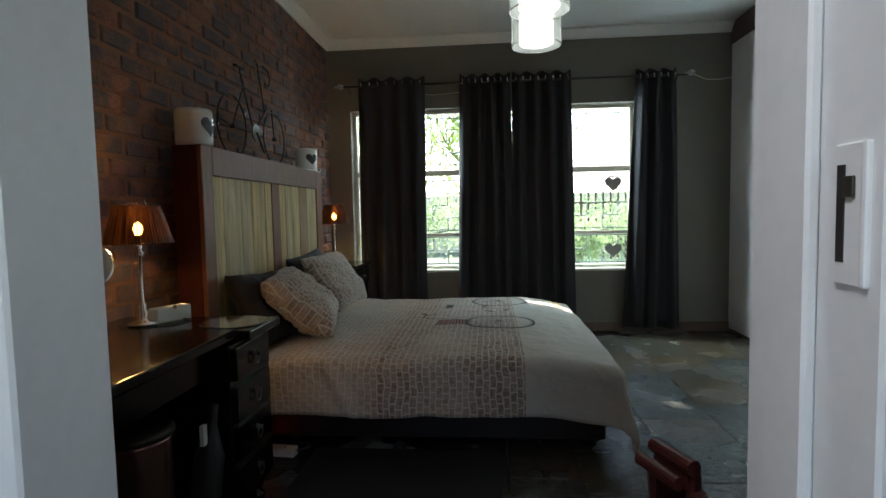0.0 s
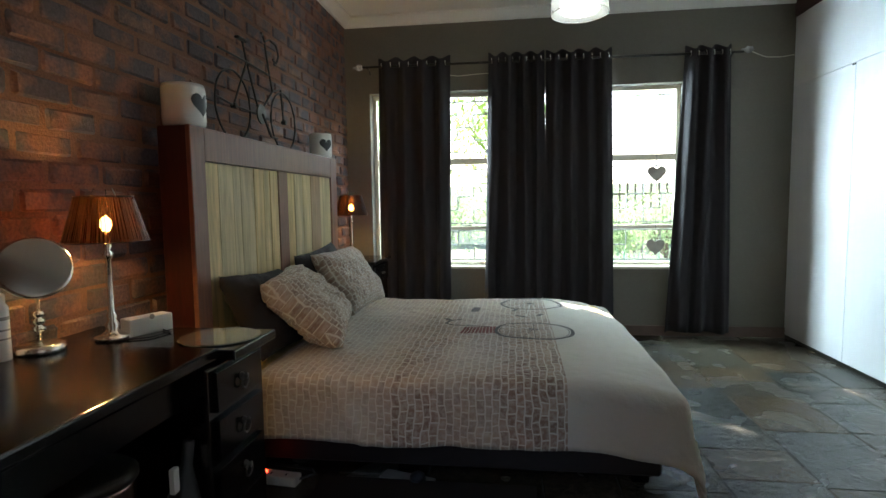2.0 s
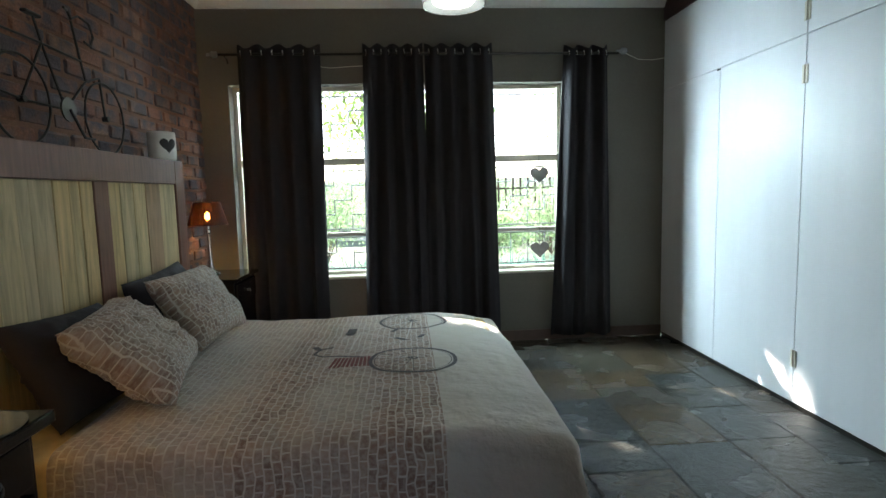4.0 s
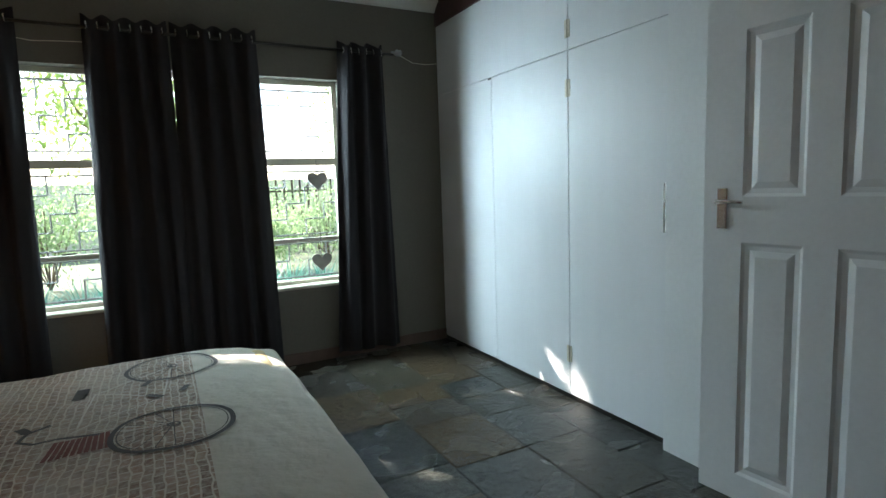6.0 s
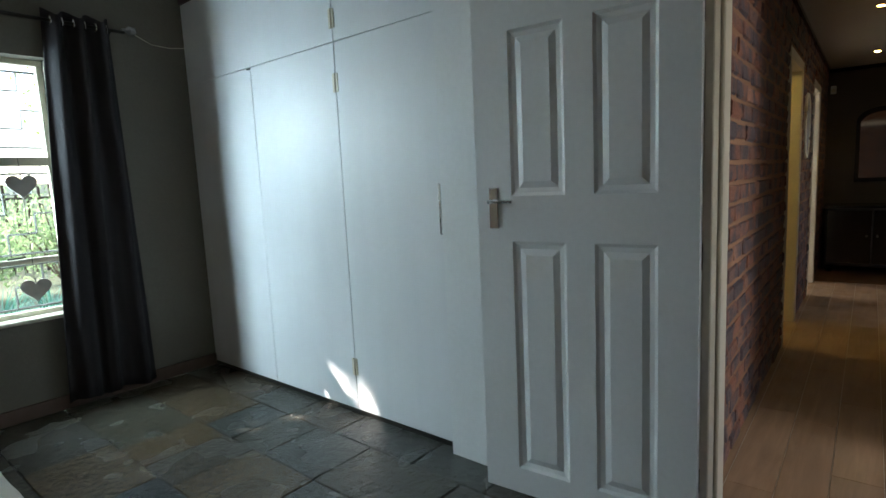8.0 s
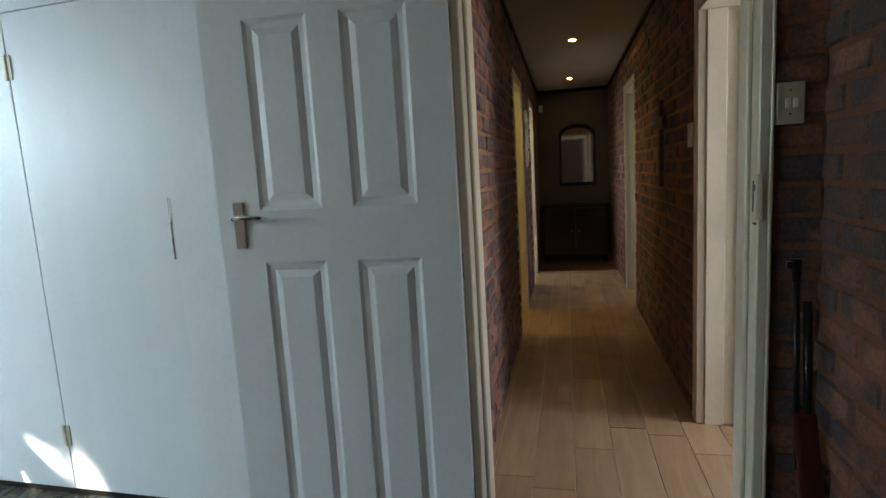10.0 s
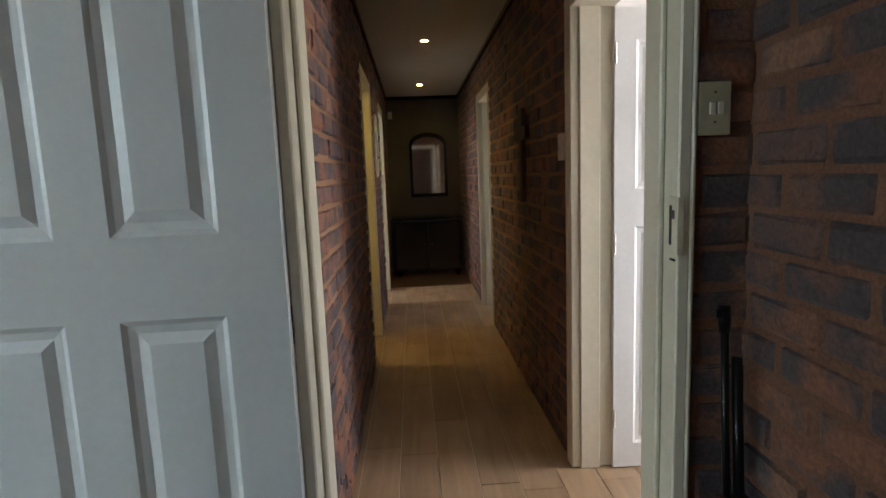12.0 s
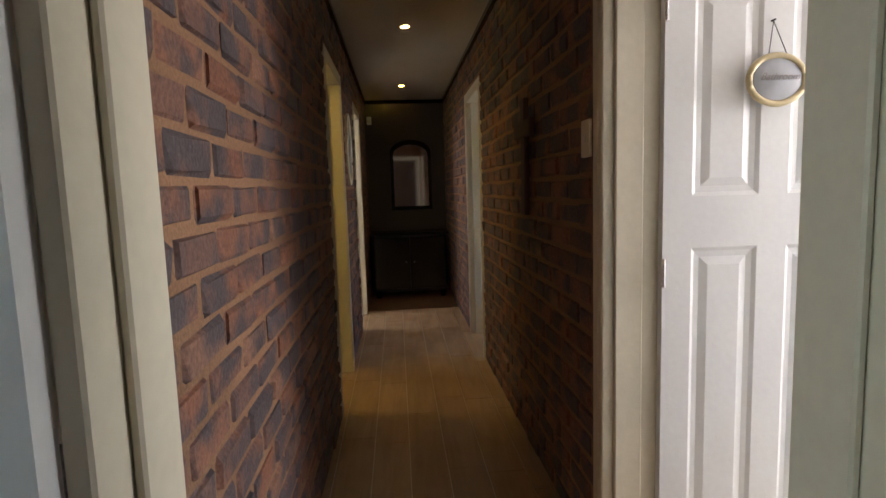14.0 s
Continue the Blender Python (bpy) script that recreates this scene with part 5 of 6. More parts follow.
rf = thing("air_rifle", 2.245, 1.274, 0.0, "black air rifle with a wooden stock leaning in the corner", "rifle")
rm = Matrix.Translation((0.0, 0, 0)) @ Euler((0, radians(4.5), 0)).to_matrix().to_4x4()
for nm, pts, r, m, lb in (("barrel", [(0, 0, 0.45), (0, 0, 1.04)], 0.009, BLACK, ""), ("muzzle", [(0, 0, 1.0), (0, 0, 1.06)], 0.014, BLACK, ""), ("under_lever", [(0.0, -0.03, 0.42), (0.0, -0.028, 0.94)], 0.012, BLACK, "")):
    bm = tube(pts, r, 10)
    bmesh.ops.transform(bm, matrix=rm, verts=bm.verts)
    part(nm, bm, m, rf, lb, smooth=True)
bm = box(-0.016, 0.016, -0.05, 0.015, 0.02, 0.62, 0.012, 2)
for v in bm.verts:
    v.co.y += -0.05 * max(0, (0.4 - v.co.z) / 0.4)
bmesh.ops.transform(bm, matrix=rm, verts=bm.verts)
part("stock", bm, SIDERED, rf, "reddish wooden stock")
part("front_sight", box(-0.02, -0.005, 0.012, 0.03, 1.035, 1.055, 0.002), BLACK, rf, place=rm)

# ---- corridor things ----
CROSSWOOD = mat("weathered_brown_wood", (0.075, 0.04, 0.03), 0.7, bump=0.5, scale=30, vary=0.3, stretch=(4, 4, 0.5))
cr = thing("cross", 4.455, CS + 0.012, 1.49, "dark wooden cross hung on the brick corridor wall", "cross")
part("upright", box(-0.035, 0.035, 0, 0.025, -0.3, 0.25, 0.004), CROSSWOOD, cr)
part("crossbar", box(-0.16, 0.16, 0.002, 0.03, 0.07, 0.145, 0.004), CROSSWOOD, cr)
nb = thing("wall_switch", 3.615, CS + 0.012, 1.475, "cream switch plate on the brick wall beside the bathroom door", "light switch")
part("plate", box(-0.036, 0.036, 0, 0.014, -0.06, 0.06, 0.003), CREAM, nb)
part("rocker", box(-0.01, 0.01, 0.014, 0.02, -0.014, 0.014, 0.002), CERAMIC, nb)

ov = thing("oval_picture", 6.28, CN - 0.012, 1.66, "oval framed picture on the brick wall between two doors", "picture")
pts = [(0.19 * math.cos(2 * math.pi * k / 40), 0, 0.27 * math.sin(2 * math.pi * k / 40)) for k in range(40)]
part("oval_frame", tube(pts, 0.016, 8, True), CREAM, ov, smooth=True)
part("picture", extrude_outline([(p[0], p[2]) for p in pts], -0.006, 0.006), GREYWOOD, ov)

om = thing("wall_mirror", CX - 0.001, 1.75, 1.07, "arched dark-framed mirror on the corridor end wall", "mirror")
hw, hh = 0.265, 0.92
arch = [(-hw, 0), (hw, 0), (hw, hh - 0.18)] + [(hw * math.cos(q), hh - 0.18 + 0.16 * math.sin(q)) for q in [math.pi * k / 12 for k in range(1, 12)]] + [(-hw, hh - 0.18)]
inner = [(x * 0.84, 0.05 + z * 0.88) for x, z in arch]
bm = bmesh.new()
A = [bm.verts.new((-0.03, -x, z)) for x, z in arch]
B = [bm.verts.new((-0.03, -x, z)) for x, z in inner]
A2 = [bm.verts.new((0, -x, z)) for x, z in arch]
B2 = [bm.verts.new((-0.01, -x, z)) for x, z in inner]
for k in range(len(arch)):
    k2 = (k + 1) % len(arch)
    bm.faces.new((A[k], A[k2], B[k2], B[k]))
    bm.faces.new((A[k], A[k2], A2[k2], A2[k]))
    bm.faces.new((B[k], B[k2], B2[k2], B2[k]))
part("frame", bm, DARKWOOD, om)
bm = bmesh.new()
bm.faces.new([bm.verts.new((-0.011, -x, z)) for x, z in inner])
part("glass", bm, MIRROR, om, "mirror glass")

cc = thing("chest", 8.72, 1.81, 0, "black wooden chest against the corridor end wall", "chest")
part("carcass", box(-0.2, 0.25, -0.45, 0.45, 0.08, 0.78, 0.006), BLACKPL, cc)
part("top", box(-0.23, 0.26, -0.48, 0.48, 0.78, 0.81, 0.005), DARKWOOD, cc)
for a in (-1, 1):
    d = part("chest_door", box(-0.216, -0.201, min(a * 0.01, a * 0.43), max(a * 0.01, a * 0.43), 0.12, 0.75, 0.004), DARKWOOD, cc)
    part("knob", lathe([(0, 0), (0.012, 0.0), (0.014, 0.02), (0, 0.026)], 12, m=pose(-0.216, a * 0.05, 0.45, 0, -90, 0)), BRASS, d)
for a in (-0.4, 0.4):
    for b in (-0.16, 0.2):
        part("foot", box(b - 0.03, b + 0.03, a - 0.03, a + 0.03, 0, 0.08, 0.004), DARKWOOD, cc)
al = thing("sensor", CX - 0.002, 2.26, 2.22, "small white alarm sensor near the ceiling", "sensor")
part("housing", box(-0.04, 0.0, -0.03, 0.03, -0.05, 0.05, 0.008, 2), CERAMIC, al)
part("lens", box(-0.044, -0.04, -0.02, 0.02, -0.03, 0.01, 0.001), CREAM, al)

for i, (x, y) in enumerate(((5.85, 1.84), (8.04, 1.845))):
    dl = thing("downlight", x, y, CZ, "lit recessed downlight in the corridor ceiling", "downlight", "corridor downlights")
    part("bezel", lathe([(0.022, -0.001), (0.038, -0.004), (0.04, -0.0005), (0.04, 0.0)], 28), CHROME, dl, smooth=True)
    part("lens", lathe([(0, -0.002), (0.021, -0.002)], 24), DOWNGLOW, dl, "glowing lens")
    sp = new("downlight_beam", bpy.data.lights.new("downlight_beam", "SPOT"))
    sp.data.energy, sp.data.color, sp.data.spot_size, sp.data.spot_blend, sp.data.shadow_soft_size = P_DOWN, (1.0, 0.6, 0.25), radians(100), 0.8, 0.03
    sp.matrix_world = look((x, y, CZ - 0.01), (x, y, 0))

# ---- sign on the bathroom door ----
bs = thing("bathroom_sign", 3.435, 0.8, 1.62, "oval enamel bathroom sign hung on a wire", "sign")
oval = [(0.0, 0.088 * math.cos(2 * math.pi * k / 36), 0.07 * math.sin(2 * math.pi * k / 36)) for k in range(36)]
part("rim", tube(oval, 0.01, 8, True), mat("pale_gilt", (0.55, 0.46, 0.28), 0.35, metal=0.5), bs, smooth=True)
bm = lathe([(0.0, 0.012), (0.04, 0.01), (0.07, 0.004), (0.082, 0.0), (0, -0.004)], 32, m=Matrix.Diagonal((0.84, 1.04, 1, 1)))
bmesh.ops.transform(bm, matrix=pose(0, 0, 0, 0, -90, 0), verts=bm.verts)
part("plaque", bm, mat("grey_enamel", (0.42, 0.44, 0.47), 0.25), bs, smooth=True)
bm = tube([(-0.002, 0.03, 0.068), (0.02, 0.002, 0.175)], 0.0015, 5)
tube([(-0.002, -0.03, 0.068), (0.02, 0.002, 0.175)], 0.0015, 5, bm=bm)
part("wire", bm, BRASS, bs)
part("nail", tube([(0.012, 0.002, 0.177), (0.034, 0.002, 0.177)], 0.003, 6), BLACK, bs)
tx = bpy.data.curves.new("sign_text", "FONT")
tx.body, tx.size, tx.extrude, tx.align_x, tx.align_y, tx.shear = "Bathroom", 0.03, 0.0008, "CENTER", "CENTER", 0.4
to = new("lettering", tx)
tx.materials.append(GREYWOOD)
to.parent = bs
to.matrix_basis = pose(-0.0135, 0, 0.006, 90, 0, -90)


# ---- garden outside ----
GRASS = mat("lawn", (0.13, 0.15, 0.095), 0.9, bump=1.0, scale=60, vary=0.4)
def leaf(name, color, through):
    """Leaf that lets sunlight through."""
    m = mat(name, color, 0.5, vary=0.3)
    n, l = m.node_tree.nodes, m.node_tree.links
    t = n.new("ShaderNodeBsdfTranslucent")
    t.inputs[0].default_value = (*through, 1)
    a = n.new("ShaderNodeAddShader")
    l.new(n["Principled BSDF"].outputs[0], a.inputs[0])
    l.new(t.outputs[0], a.inputs[1])
    l.new(a.outputs[0], n["Material Output"].inputs[0])
    return m


LEAF = leaf("tree_leaf", (0.07, 0.11, 0.03), (0.16, 0.24, 0.06))
LEAF2 = leaf("blue_green_strap_leaf", (0.07, 0.15, 0.11), (0.07, 0.19, 0.13))
LEAF3 = leaf("pale_leaf", (0.1, 0.14, 0.07), (0.17, 0.24, 0.12))
BARK = mat("bark", (0.14, 0.1, 0.07), 0.9, bump=1.0, scale=25, vary=0.3, stretch=(1, 1, 0.2))
tagged(part("ground", box(-300, 300, YN + WT, 600, -0.3, -0.12), GRASS), "green lawn outside the bedroom", "ground", kind="structure")


# thin places in the crowns, through which the sun reaches floor, bed and wardrobe
GAPS = [(Vector(p), w) for p, w in (((0.62, 4.62, 0.5), 0.1), ((0.48, 4.66, 0.5), 0.07), ((1.97, 4.52, 0), 0.06), ((1.31, 3.77, 0), 0.05), ((2.43, 4.24, 0.14), 0.07), ((2.43, 4.07, 0.1), 0.08), ((2.43, 4.42, 0.05), 0.05), ((2.2, 4.42, 0), 0.06))]


def in_gap(p, g, w):
    d = p - g
    along = d.dot(sun_dir.normalized())
    return (d - sun_dir.normalized() * along).length < w


def tree(x, y, h, spread, seed, n, label):
    rng = random.Random(seed)
    ob = thing("tree", x, y, -0.12, label, "tree", "garden trees")
    bm = bmesh.new()
    tips = []

    def limb(p, d, length, r, depth):
        pts = [p]
        for k in range(4):
            d = (d + Vector((rng.uniform(-.25, .25), rng.uniform(-.25, .25), rng.uniform(-.08, .16)))).normalized()
            p = p + d * length / 4
            pts.append(p)
        own = tube(pts, r, 7)
        for v in own.verts:
            t = min(1, (v.co - pts[0]).length / length)
            near = min(pts, key=lambda q: (q - v.co).length)
            v.co = near + (v.co - near) * (1 - 0.45 * t)
        merge(bm, own)
        if depth:
            for k in range(3):
                a = rng.uniform(0, 6.28)
                limb(p if k else pts[2], (d + Vector((math.cos(a), math.sin(a), 0.35)) * 0.8).normalized(), length * 0.68, r * 0.52, depth - 1)
        else:
            tips.extend(pts[1:])
    limb(Vector((0, 0, 0)), Vector((0.05, 0, 1)), h * 0.42, 0.16 * h / 6, 3)
    part("trunk", bm, BARK, ob)
    verts, faces = [], []
    for _ in range(n):
        c = rng.choice(tips) + Vector((rng.gauss(0, 1), rng.gauss(0, 1), rng.gauss(0, 0.8))) * spread
        if any(in_gap(c + Vector((x, y, -0.12)), g, w) for g, w in GAPS):
            continue
        s = rng.uniform(0.035, 0.07)
        q = Euler((rng.uniform(0, 6), rng.uniform(0, 6), rng.uniform(0, 6))).to_matrix()
        b = len(verts)
        for v in ((-s, 0, 0), (0, -s * 0.45, 0.1 * s), (s, 0, 0), (0, s * 0.45, 0.1 * s)):
            verts.append(tuple(c + q @ Vector(v)))
        faces.append((b, b + 1, b + 2, b + 3))
    me = bpy.data.meshes.new("crown")
    me.from_pydata(verts, [], faces)
    me.materials.append(LEAF)
    co = new("crown", me)
    co.parent = ob
    tagged(co, kind="stuff")
    return ob


tree(-2.4, 9.9, 6.6, 0.5, 5, 38000, "leafy garden tree shading the bedroom windows")
tree(7.0, 13.5, 6.0, 0.5, 8, 12000, "leafy garden tree behind the fence")
tree(-4.5, 12.0, 6.0, 0.5, 11, 12000, "leafy garden tree near the fence")

tree(4.4, 12.8, 6.2, 0.55, 23, 12000, "leafy garden tree beyond the lawn")
tree(0.4, 10.2, 4.6, 0.4, 17, 6000, "small leafy tree standing on the lawn")


def strap_bush(x, y, s, seed):
    rng = random.Random(seed)
    ob = thing("strap_leaf_bush", x, y, -0.12, "clump of blue-green strap leaves on the lawn", "bush", "garden bushes")
    verts, faces = [], []
    for _ in range(150):
        a, lean, L = rng.uniform(0, 6.283), rng.uniform(0.15, 1.0), s * rng.uniform(0.6, 1.1)
        d = Vector((math.cos(a), math.sin(a), 0))
        side = Vector((-d.y, d.x, 0)) * 0.014
        p = d * rng.uniform(0, 0.12)
        for k in range(5):
            t = k / 4
            c = p + d * lean * L * t * t + Vector((0, 0, L * (t - 0.45 * lean * t * t)))
            w = side * (1 - t * 0.9)
            verts += [tuple(c - w), tuple(c + w)]
            if k:
                b = len(verts)
                faces.append((b - 4, b - 3, b - 1, b - 2))
    me = bpy.data.meshes.new("leaves")
    me.from_pydata(verts, [], faces)
    me.materials.append(LEAF2)
    lo = new("leaves", me)
    lo.parent = ob
    tagged(lo, kind="stuff")
    return ob


rb = random.Random(3)
for k in range(14):
    strap_bush(-2.2 + k * 0.42 + rb.uniform(-.1, .1), 7.6 + rb.uniform(-.4, .9), rb.uniform(0.55, 0.85), k)


def shrub(x, y, s, seed):
    rng = random.Random(seed)
    ob = thing("shrub", x, y, -0.12, "pale green leafy garden shrub", "shrub", "garden shrubs")
    bm = bmesh.new()
    ends = []
    for k in range(9):
        a = rng.uniform(0, 6.28)
        e = Vector((math.cos(a) * s * 0.6 * rng.random(), math.sin(a) * s * 0.6 * rng.random(), s * rng.uniform(0.5, 1.0)))
        tube([(0, 0, 0), tuple(e * 0.5 + Vector((0, 0, 0.1 * s))), tuple(e)], 0.012, 5, bm=bm)
        ends += [e, e * 0.7]
    part("stems", bm, BARK, ob)
    verts, faces = [], []
    for _ in range(2600):
        c = rng.choice(ends) + Vector((rng.gauss(0, 1), rng.gauss(0, 1), rng.gauss(0, 0.8))) * s * 0.2
        c.z = max(0.03, c.z)
        q = Euler((rng.uniform(0, 6), rng.uniform(0, 6), rng.uniform(0, 6))).to_matrix()
        b = len(verts)
        for v in ((-0.04, 0, 0), (0, -0.018, 0.004), (0.04, 0, 0), (0, 0.018, 0.004)):
            verts.append(tuple(c + q @ Vector(v)))
        faces.append((b, b + 1, b + 2, b + 3))
    me = bpy.data.meshes.new("foliage")
    me.from_pydata(verts, [], faces)
    me.materials.append(LEAF3)
    o = new("foliage", me)
    o.parent = ob
    tagged(o, kind="stuff")


for k, (x, y, s) in enumerate(((-3.0, 11.5, 1.3), (-1.4, 12.2, 1.5), (0.6, 12.6, 1.2), (1.9, 12.0, 1.0), (3.4, 13.0, 1.5), (4.8, 11.5, 1.4), (-4.6, 13.5, 1.8), (-0.2, 15.5, 1.9), (2.8, 16.2, 2.0))):
    shrub(x, y, s, 40 + k)

FENCE = mat("dark_fence_stain", (0.045, 0.03, 0.022), 0.7, bump=0.4, scale=40)
fn = thing("fence", 4.6, 15.0, -0.12, "dark steel palisade fence across the garden", "fence")
for k in range(48):
    x = -4.5 + k * 0.19
    part("fence_post" if k % 12 == 0 else "slat", box(x - 0.024, x + 0.024, -0.01, 0.01, 0, 1.75), FENCE, fn)
for z in (0.35, 1.45):
    part("rail", box(-4.5, 4.5, 0.011, 0.04, z, z + 0.05), FENCE, fn)
HOUSE = mat("pale_render", (0.62, 0.58, 0.5), 0.8, vary=0.06)
gw = tagged(part("garden_wall", box(-14, 14, 18, 18.2, -0.12, 1.7), HOUSE), "pale rendered boundary wall", "wall", kind="structure")


# ---- pieces: bricks, slates, planks ----
def brick_meshes(axis, count=7):
    """Worn bricks, 222 x 73 mm, bulging a little; axis: the way the wall runs."""
    out = []
    rng = random.Random(21)
    for k in range(count):
        bm = box(-0.1085, 0.1085, -0.0075, 0.012, -0.0365, 0.0365, 0.009)
        for v in bm.verts:
            v.co += Vector((rng.uniform(-.006, .006), rng.uniform(-.004, .003) if v.co.y < 0 else 0, rng.uniform(-.0045, .0045)))
        out.append(bm)
    return out


def lay_bricks(parent, axis, face, out_sign, a0, a1, z0, z1, openings, near, seed, depth=0.012):
    """Stretcher-bond bricks proud of the wall's face. The bricks whose place makes near() true are parts, the rest are joined."""
    rng = random.Random(seed)
    protos = {}

    def mesh(half, k):
        key = (half, k)
        if key not in protos:
            bm = brick_protos[k].copy()
            for v in bm.verts:
                v.co.x *= half
            if axis == "x":
                m = Matrix.Diagonal((1, -out_sign, 1, 1)) if out_sign > 0 else Matrix.Identity(4)
            else:
                m = pose(0, 0, 0, 0, 0, 90) if out_sign > 0 else pose(0, 0, 0, 0, 0, -90)
            bmesh.ops.transform(bm, matrix=m, verts=bm.verts)
            protos[key] = mesh_of(bm, "brick", [BRICK])
        return protos[key]
    rows = int((z1 - z0) / 0.0905)
    todo = []
    for j in range(rows):
        z = z0 + 0.045 + j * 0.0905
        a = a0 + (0.0 if j % 2 else -0.118)
        while a < a1:
            s, e = max(a + 0.005, a0 + 0.002), min(a + 0.227, a1 - 0.002)
            a += 0.236
            pieces = [(s, e)]
            for o0, o1, y0, y1 in openings:
                if z + 0.04 > y0 and z - 0.04 < y1:
                    nxt = []
                    for p, q in pieces:
                        if q <= o0 or p >= o1:
                            nxt.append((p, q))
                        else:
                            if p < o0 - 0.02:
                                nxt.append((p, o0))
                            if q > o1 + 0.02:
                                nxt.append((o1, q))
                    pieces = nxt
            for p, q in pieces:
                if q - p > 0.03:
                    todo.append(((p + q) / 2, (q - p) / 0.222, z))
    parts_, rest = [], []
    todo.sort(key=lambda b: near(b[0], b[2]))
    bmj = bmesh.new()
    for n, (c, scale, z) in enumerate(todo):
        k = rng.randrange(7)
        off = rng.uniform(-0.004, 0.005)
        pos = Vector((c, face + out_sign * off, z)) if axis == "x" else Vector((face + out_sign * off, c, z))
        rot = Euler((0, rng.uniform(-.014, .014), 0)) if axis == "x" else Euler((rng.uniform(-.014, .014), 0, 0))
        m = Matrix.Translation(pos) @ rot.to_matrix().to_4x4()
        if n < 290:
            ob = new("brick", mesh(round(scale, 1), k))
            ob.parent = parent
            ob.matrix_basis = m
        else:
            rest.append((mesh(round(scale, 1), k), m))
    if rest:
        verts, faces = [], []
        for me, m in rest:
            b = len(verts)
            verts += [tuple(m @ v.co) for v in me.vertices]
            faces += [tuple(i + b for i in p.vertices) for p in me.polygons]
        me = bpy.data.meshes.new("brickwork")
        me.from_pydata(verts, [], faces)
        me.materials.append(BRICK_J)
        o = new("brickwork", me)
        o.parent = parent
        tagged(o, kind="stuff")


brick_protos = brick_meshes("x")
O = {o.name: o for o in scene.objects if o.parent is None}
lay_bricks(O["wall_west"], "y", XW, 1, YS, YN, 0, ZC - 0.02, [], lambda a, z: abs(a - 3.0) + abs(z - 1.9) * 1.2, 1)
lay_bricks(O["wall_east"], "y", XD + 0.004, -1, YS, 2.29, 0, ZC - 0.02, [(1.326, 2.29, 0, 2.13)], lambda a, z: 0, 2)
lay_bricks(O["wall_south"], "x", YS, 1, XW, XE, 0, ZC - 0.02, [(-0.495, 0.6, 0, 2.15)], lambda a, z: abs(a - 1.8), 5)
lay_bricks(O["wall_corridor_north"], "x", CN, -1, XE + WE, CX, 0, CZ - 0.01, [(4.97, 5.88, 0, 2.15), (6.95, 7.77, 0, 2.15)], lambda a, z: a, 3)
lay_bricks(O["wall_corridor_south"], "x", CS, 1, XE + WE, CX, 0, CZ - 0.01, [(2.54, 3.58, 0, 2.12), (5.91, 6.78, 0, 2.15)], lambda a, z: abs(a - 4.2), 4)


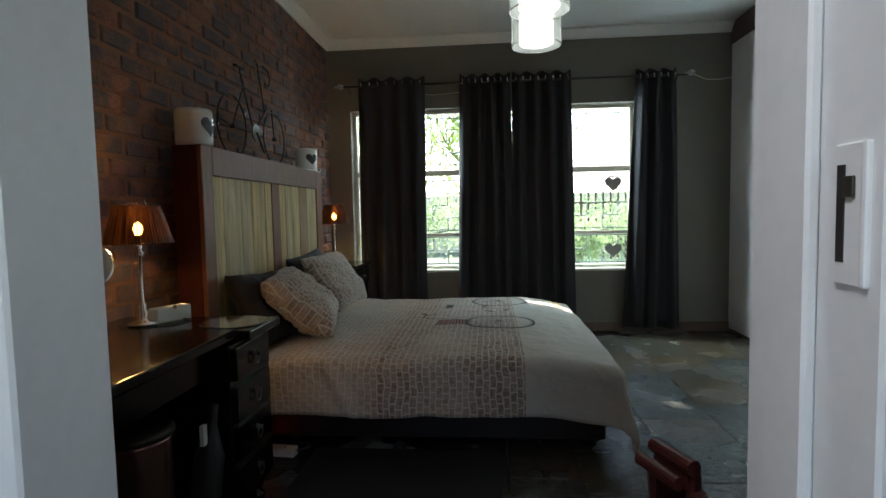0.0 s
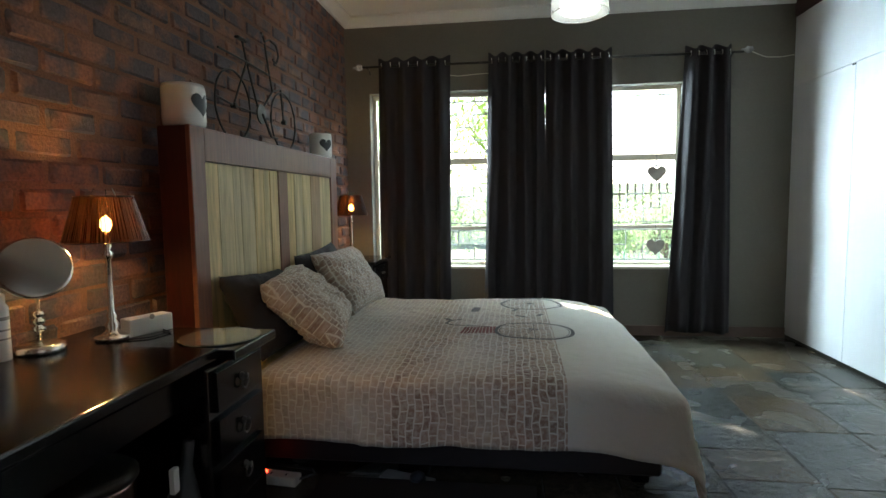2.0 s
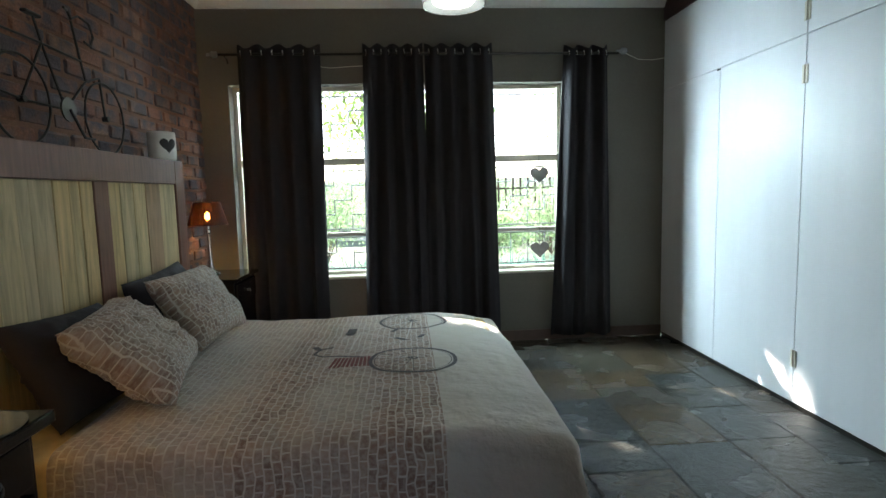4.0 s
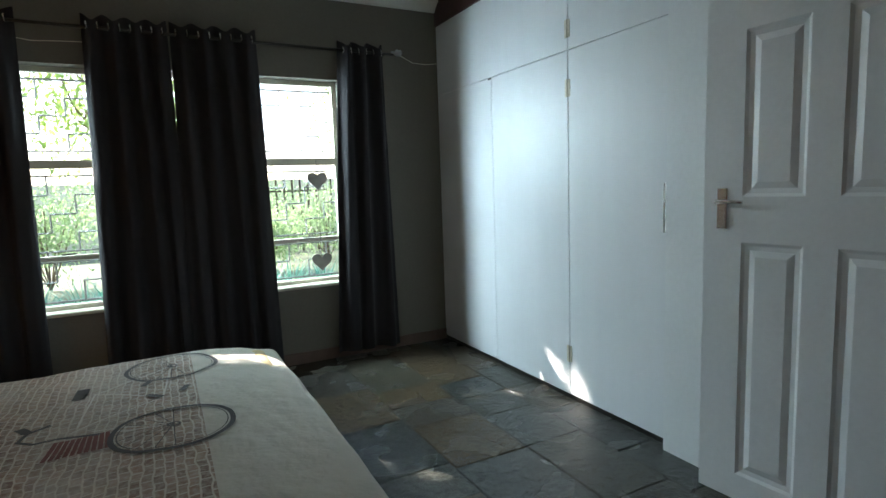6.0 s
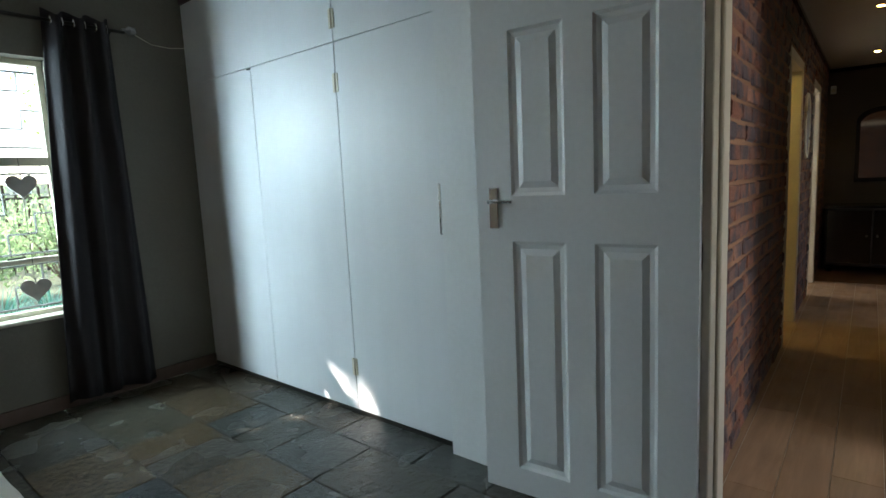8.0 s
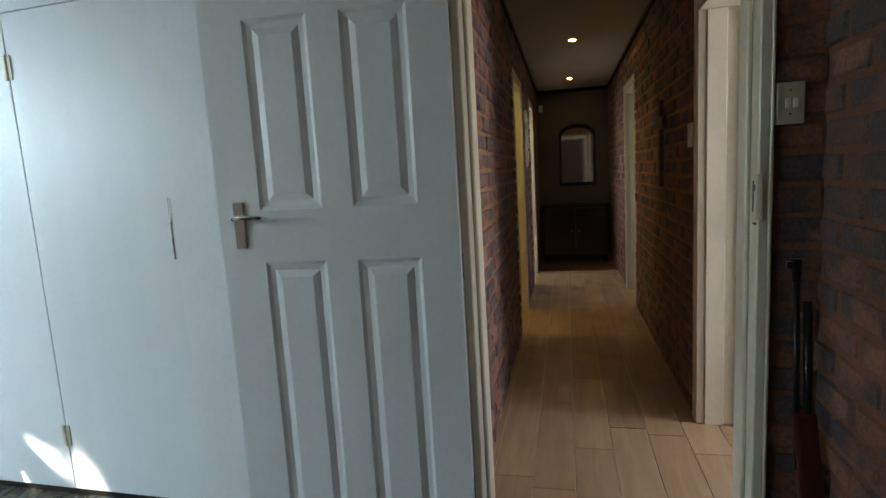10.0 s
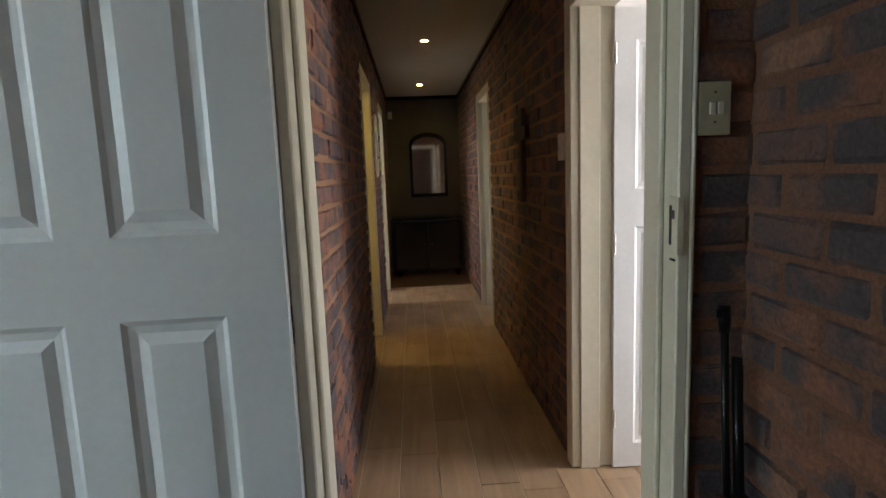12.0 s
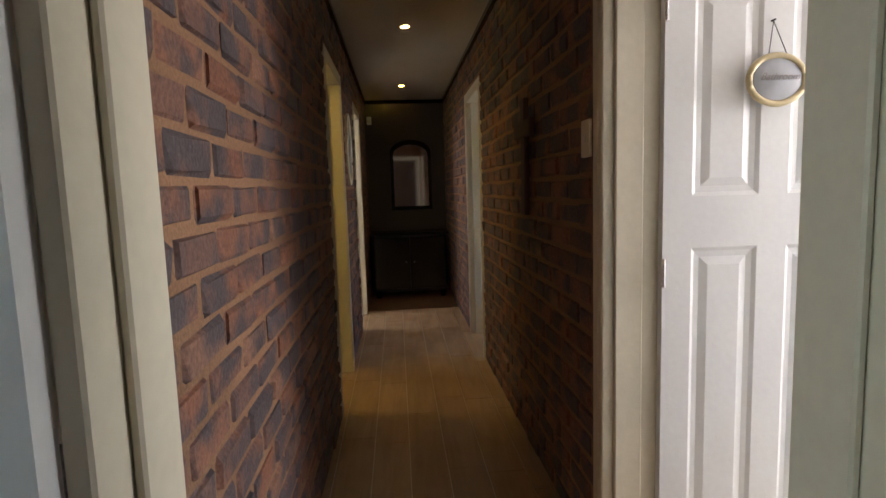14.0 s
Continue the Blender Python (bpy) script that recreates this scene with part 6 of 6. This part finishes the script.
def slates():
    """Riven slate slabs in rows that run from the window to the entry."""
    rng = random.Random(9)
    xs = [XW]
    for w in (0.3, 0.45, 0.4, 0.5, 0.32, 0.44, 0.4, 0.42, 0.36, 0.34):
        xs.append(min(xs[-1] + w, XE + 0.1))
    floor_ob = O["floor"]
    for a, b in zip(xs, xs[1:]):
        y = YN - rng.uniform(0.1, 0.4)
        prev = YN
        while prev > YS - WT:
            y = max(prev - rng.choice((0.3, 0.42, 0.5, 0.58)), YS - WT - 0.05)
            g = 0.003
            n0 = 3
            bm = bmesh.new()
            loop = []
            for (p, q) in (((a + g, y + g), (b - g, y + g)), ((b - g, y + g), (b - g, prev - g)), ((b - g, prev - g), (a + g, prev - g)), ((a + g, prev - g), (a + g, y + g))):
                for k in range(n0):
                    t = k / n0
                    loop.append((p[0] + (q[0] - p[0]) * t + rng.uniform(-.004, .004), p[1] + (q[1] - p[1]) * t + rng.uniform(-.004, .004)))
            cx, cy = (a + b) / 2, (y + prev) / 2
            tip = rng.uniform(-0.001, 0.0005)
            lo = [bm.verts.new((px - cx, py - cy, -0.015)) for px, py in loop]
            hi = [bm.verts.new((px - cx, py - cy, -0.004 + tip)) for px, py in loop]
            top = [bm.verts.new(((px - cx) * (1 - 0.006 / (b - a)), (py - cy) * (1 - 0.006 / (prev - y)), tip)) for px, py in loop]
            n = len(loop)
            for k in range(n):
                k2 = (k + 1) % n
                bm.faces.new((lo[k], lo[k2], hi[k2], hi[k]))
                bm.faces.new((hi[k], hi[k2], top[k2], top[k]))
            bm.faces.new(top)
            me = mesh_of(bm, "slate_tile", SLATE)
            ob = new("slate_tile", me)
            ob.parent = floor_ob
            ob.matrix_basis = pose(cx, cy, 0)
            prev = y


def planks():
    rng = random.Random(4)
    fl = O["floor_corridor"]
    y = 0.94
    meshes = {}
    j = 0
    while y < CN + 0.2:
        x = XE + 0.13 - rng.uniform(0.0, 0.7)
        while x < 7.86:
            L = 0.9
            p, q = max(x, XE + 0.13), min(x + L, 7.858)
            key = round(q - p, 2)
            if key > 0.03:
                if key not in meshes:
                    meshes[key] = mesh_of(box(-(key / 2 - 0.0015), key / 2 - 0.0015, -0.0885, 0.0885, -0.006, 0.0, 0.0015), "plank_tile", PLANK)
                ob = new("plank_tile", meshes[key])
                ob.parent = fl
                ob.matrix_basis = pose((p + q) / 2, y, 0)
            x += L
        y += 0.18
        j += 1


slates()
planks()

# the corridor and the rooms along it stand a little askew to the bedroom
PIVOT = Vector((3.5, 1.3, 0))
SKEW = Matrix.Translation(PIVOT) @ Matrix.Rotation(radians(1.6), 4, "Z") @ Matrix.Translation(-PIVOT)
KEEP = {"built_in_wardrobe", "wall_nib", "ground", "fence", "garden_wall"}
for ob in list(scene.objects):
    if ob.parent is not None or ob.type == "CAMERA" or ob.name in KEEP or ob.name.startswith(("tree", "strap", "shrub", "sun", "pendant", "daylight_window", "ceiling_lamp")):
        continue
    if ob.type == "MESH":
        x = sum(c[0] for c in ob.bound_box) / 8 + ob.matrix_basis.translation.x
    else:
        kids = [c for c in ob.children if c.type == "MESH" and c.data.vertices]
        x = ob.matrix_basis.translation.x
        if kids and abs(x) < 1e-6:
            x = sum(c[0] for c in kids[0].bound_box) / 8
    if x > 2.75:
        ob.matrix_basis = SKEW @ ob.matrix_basis
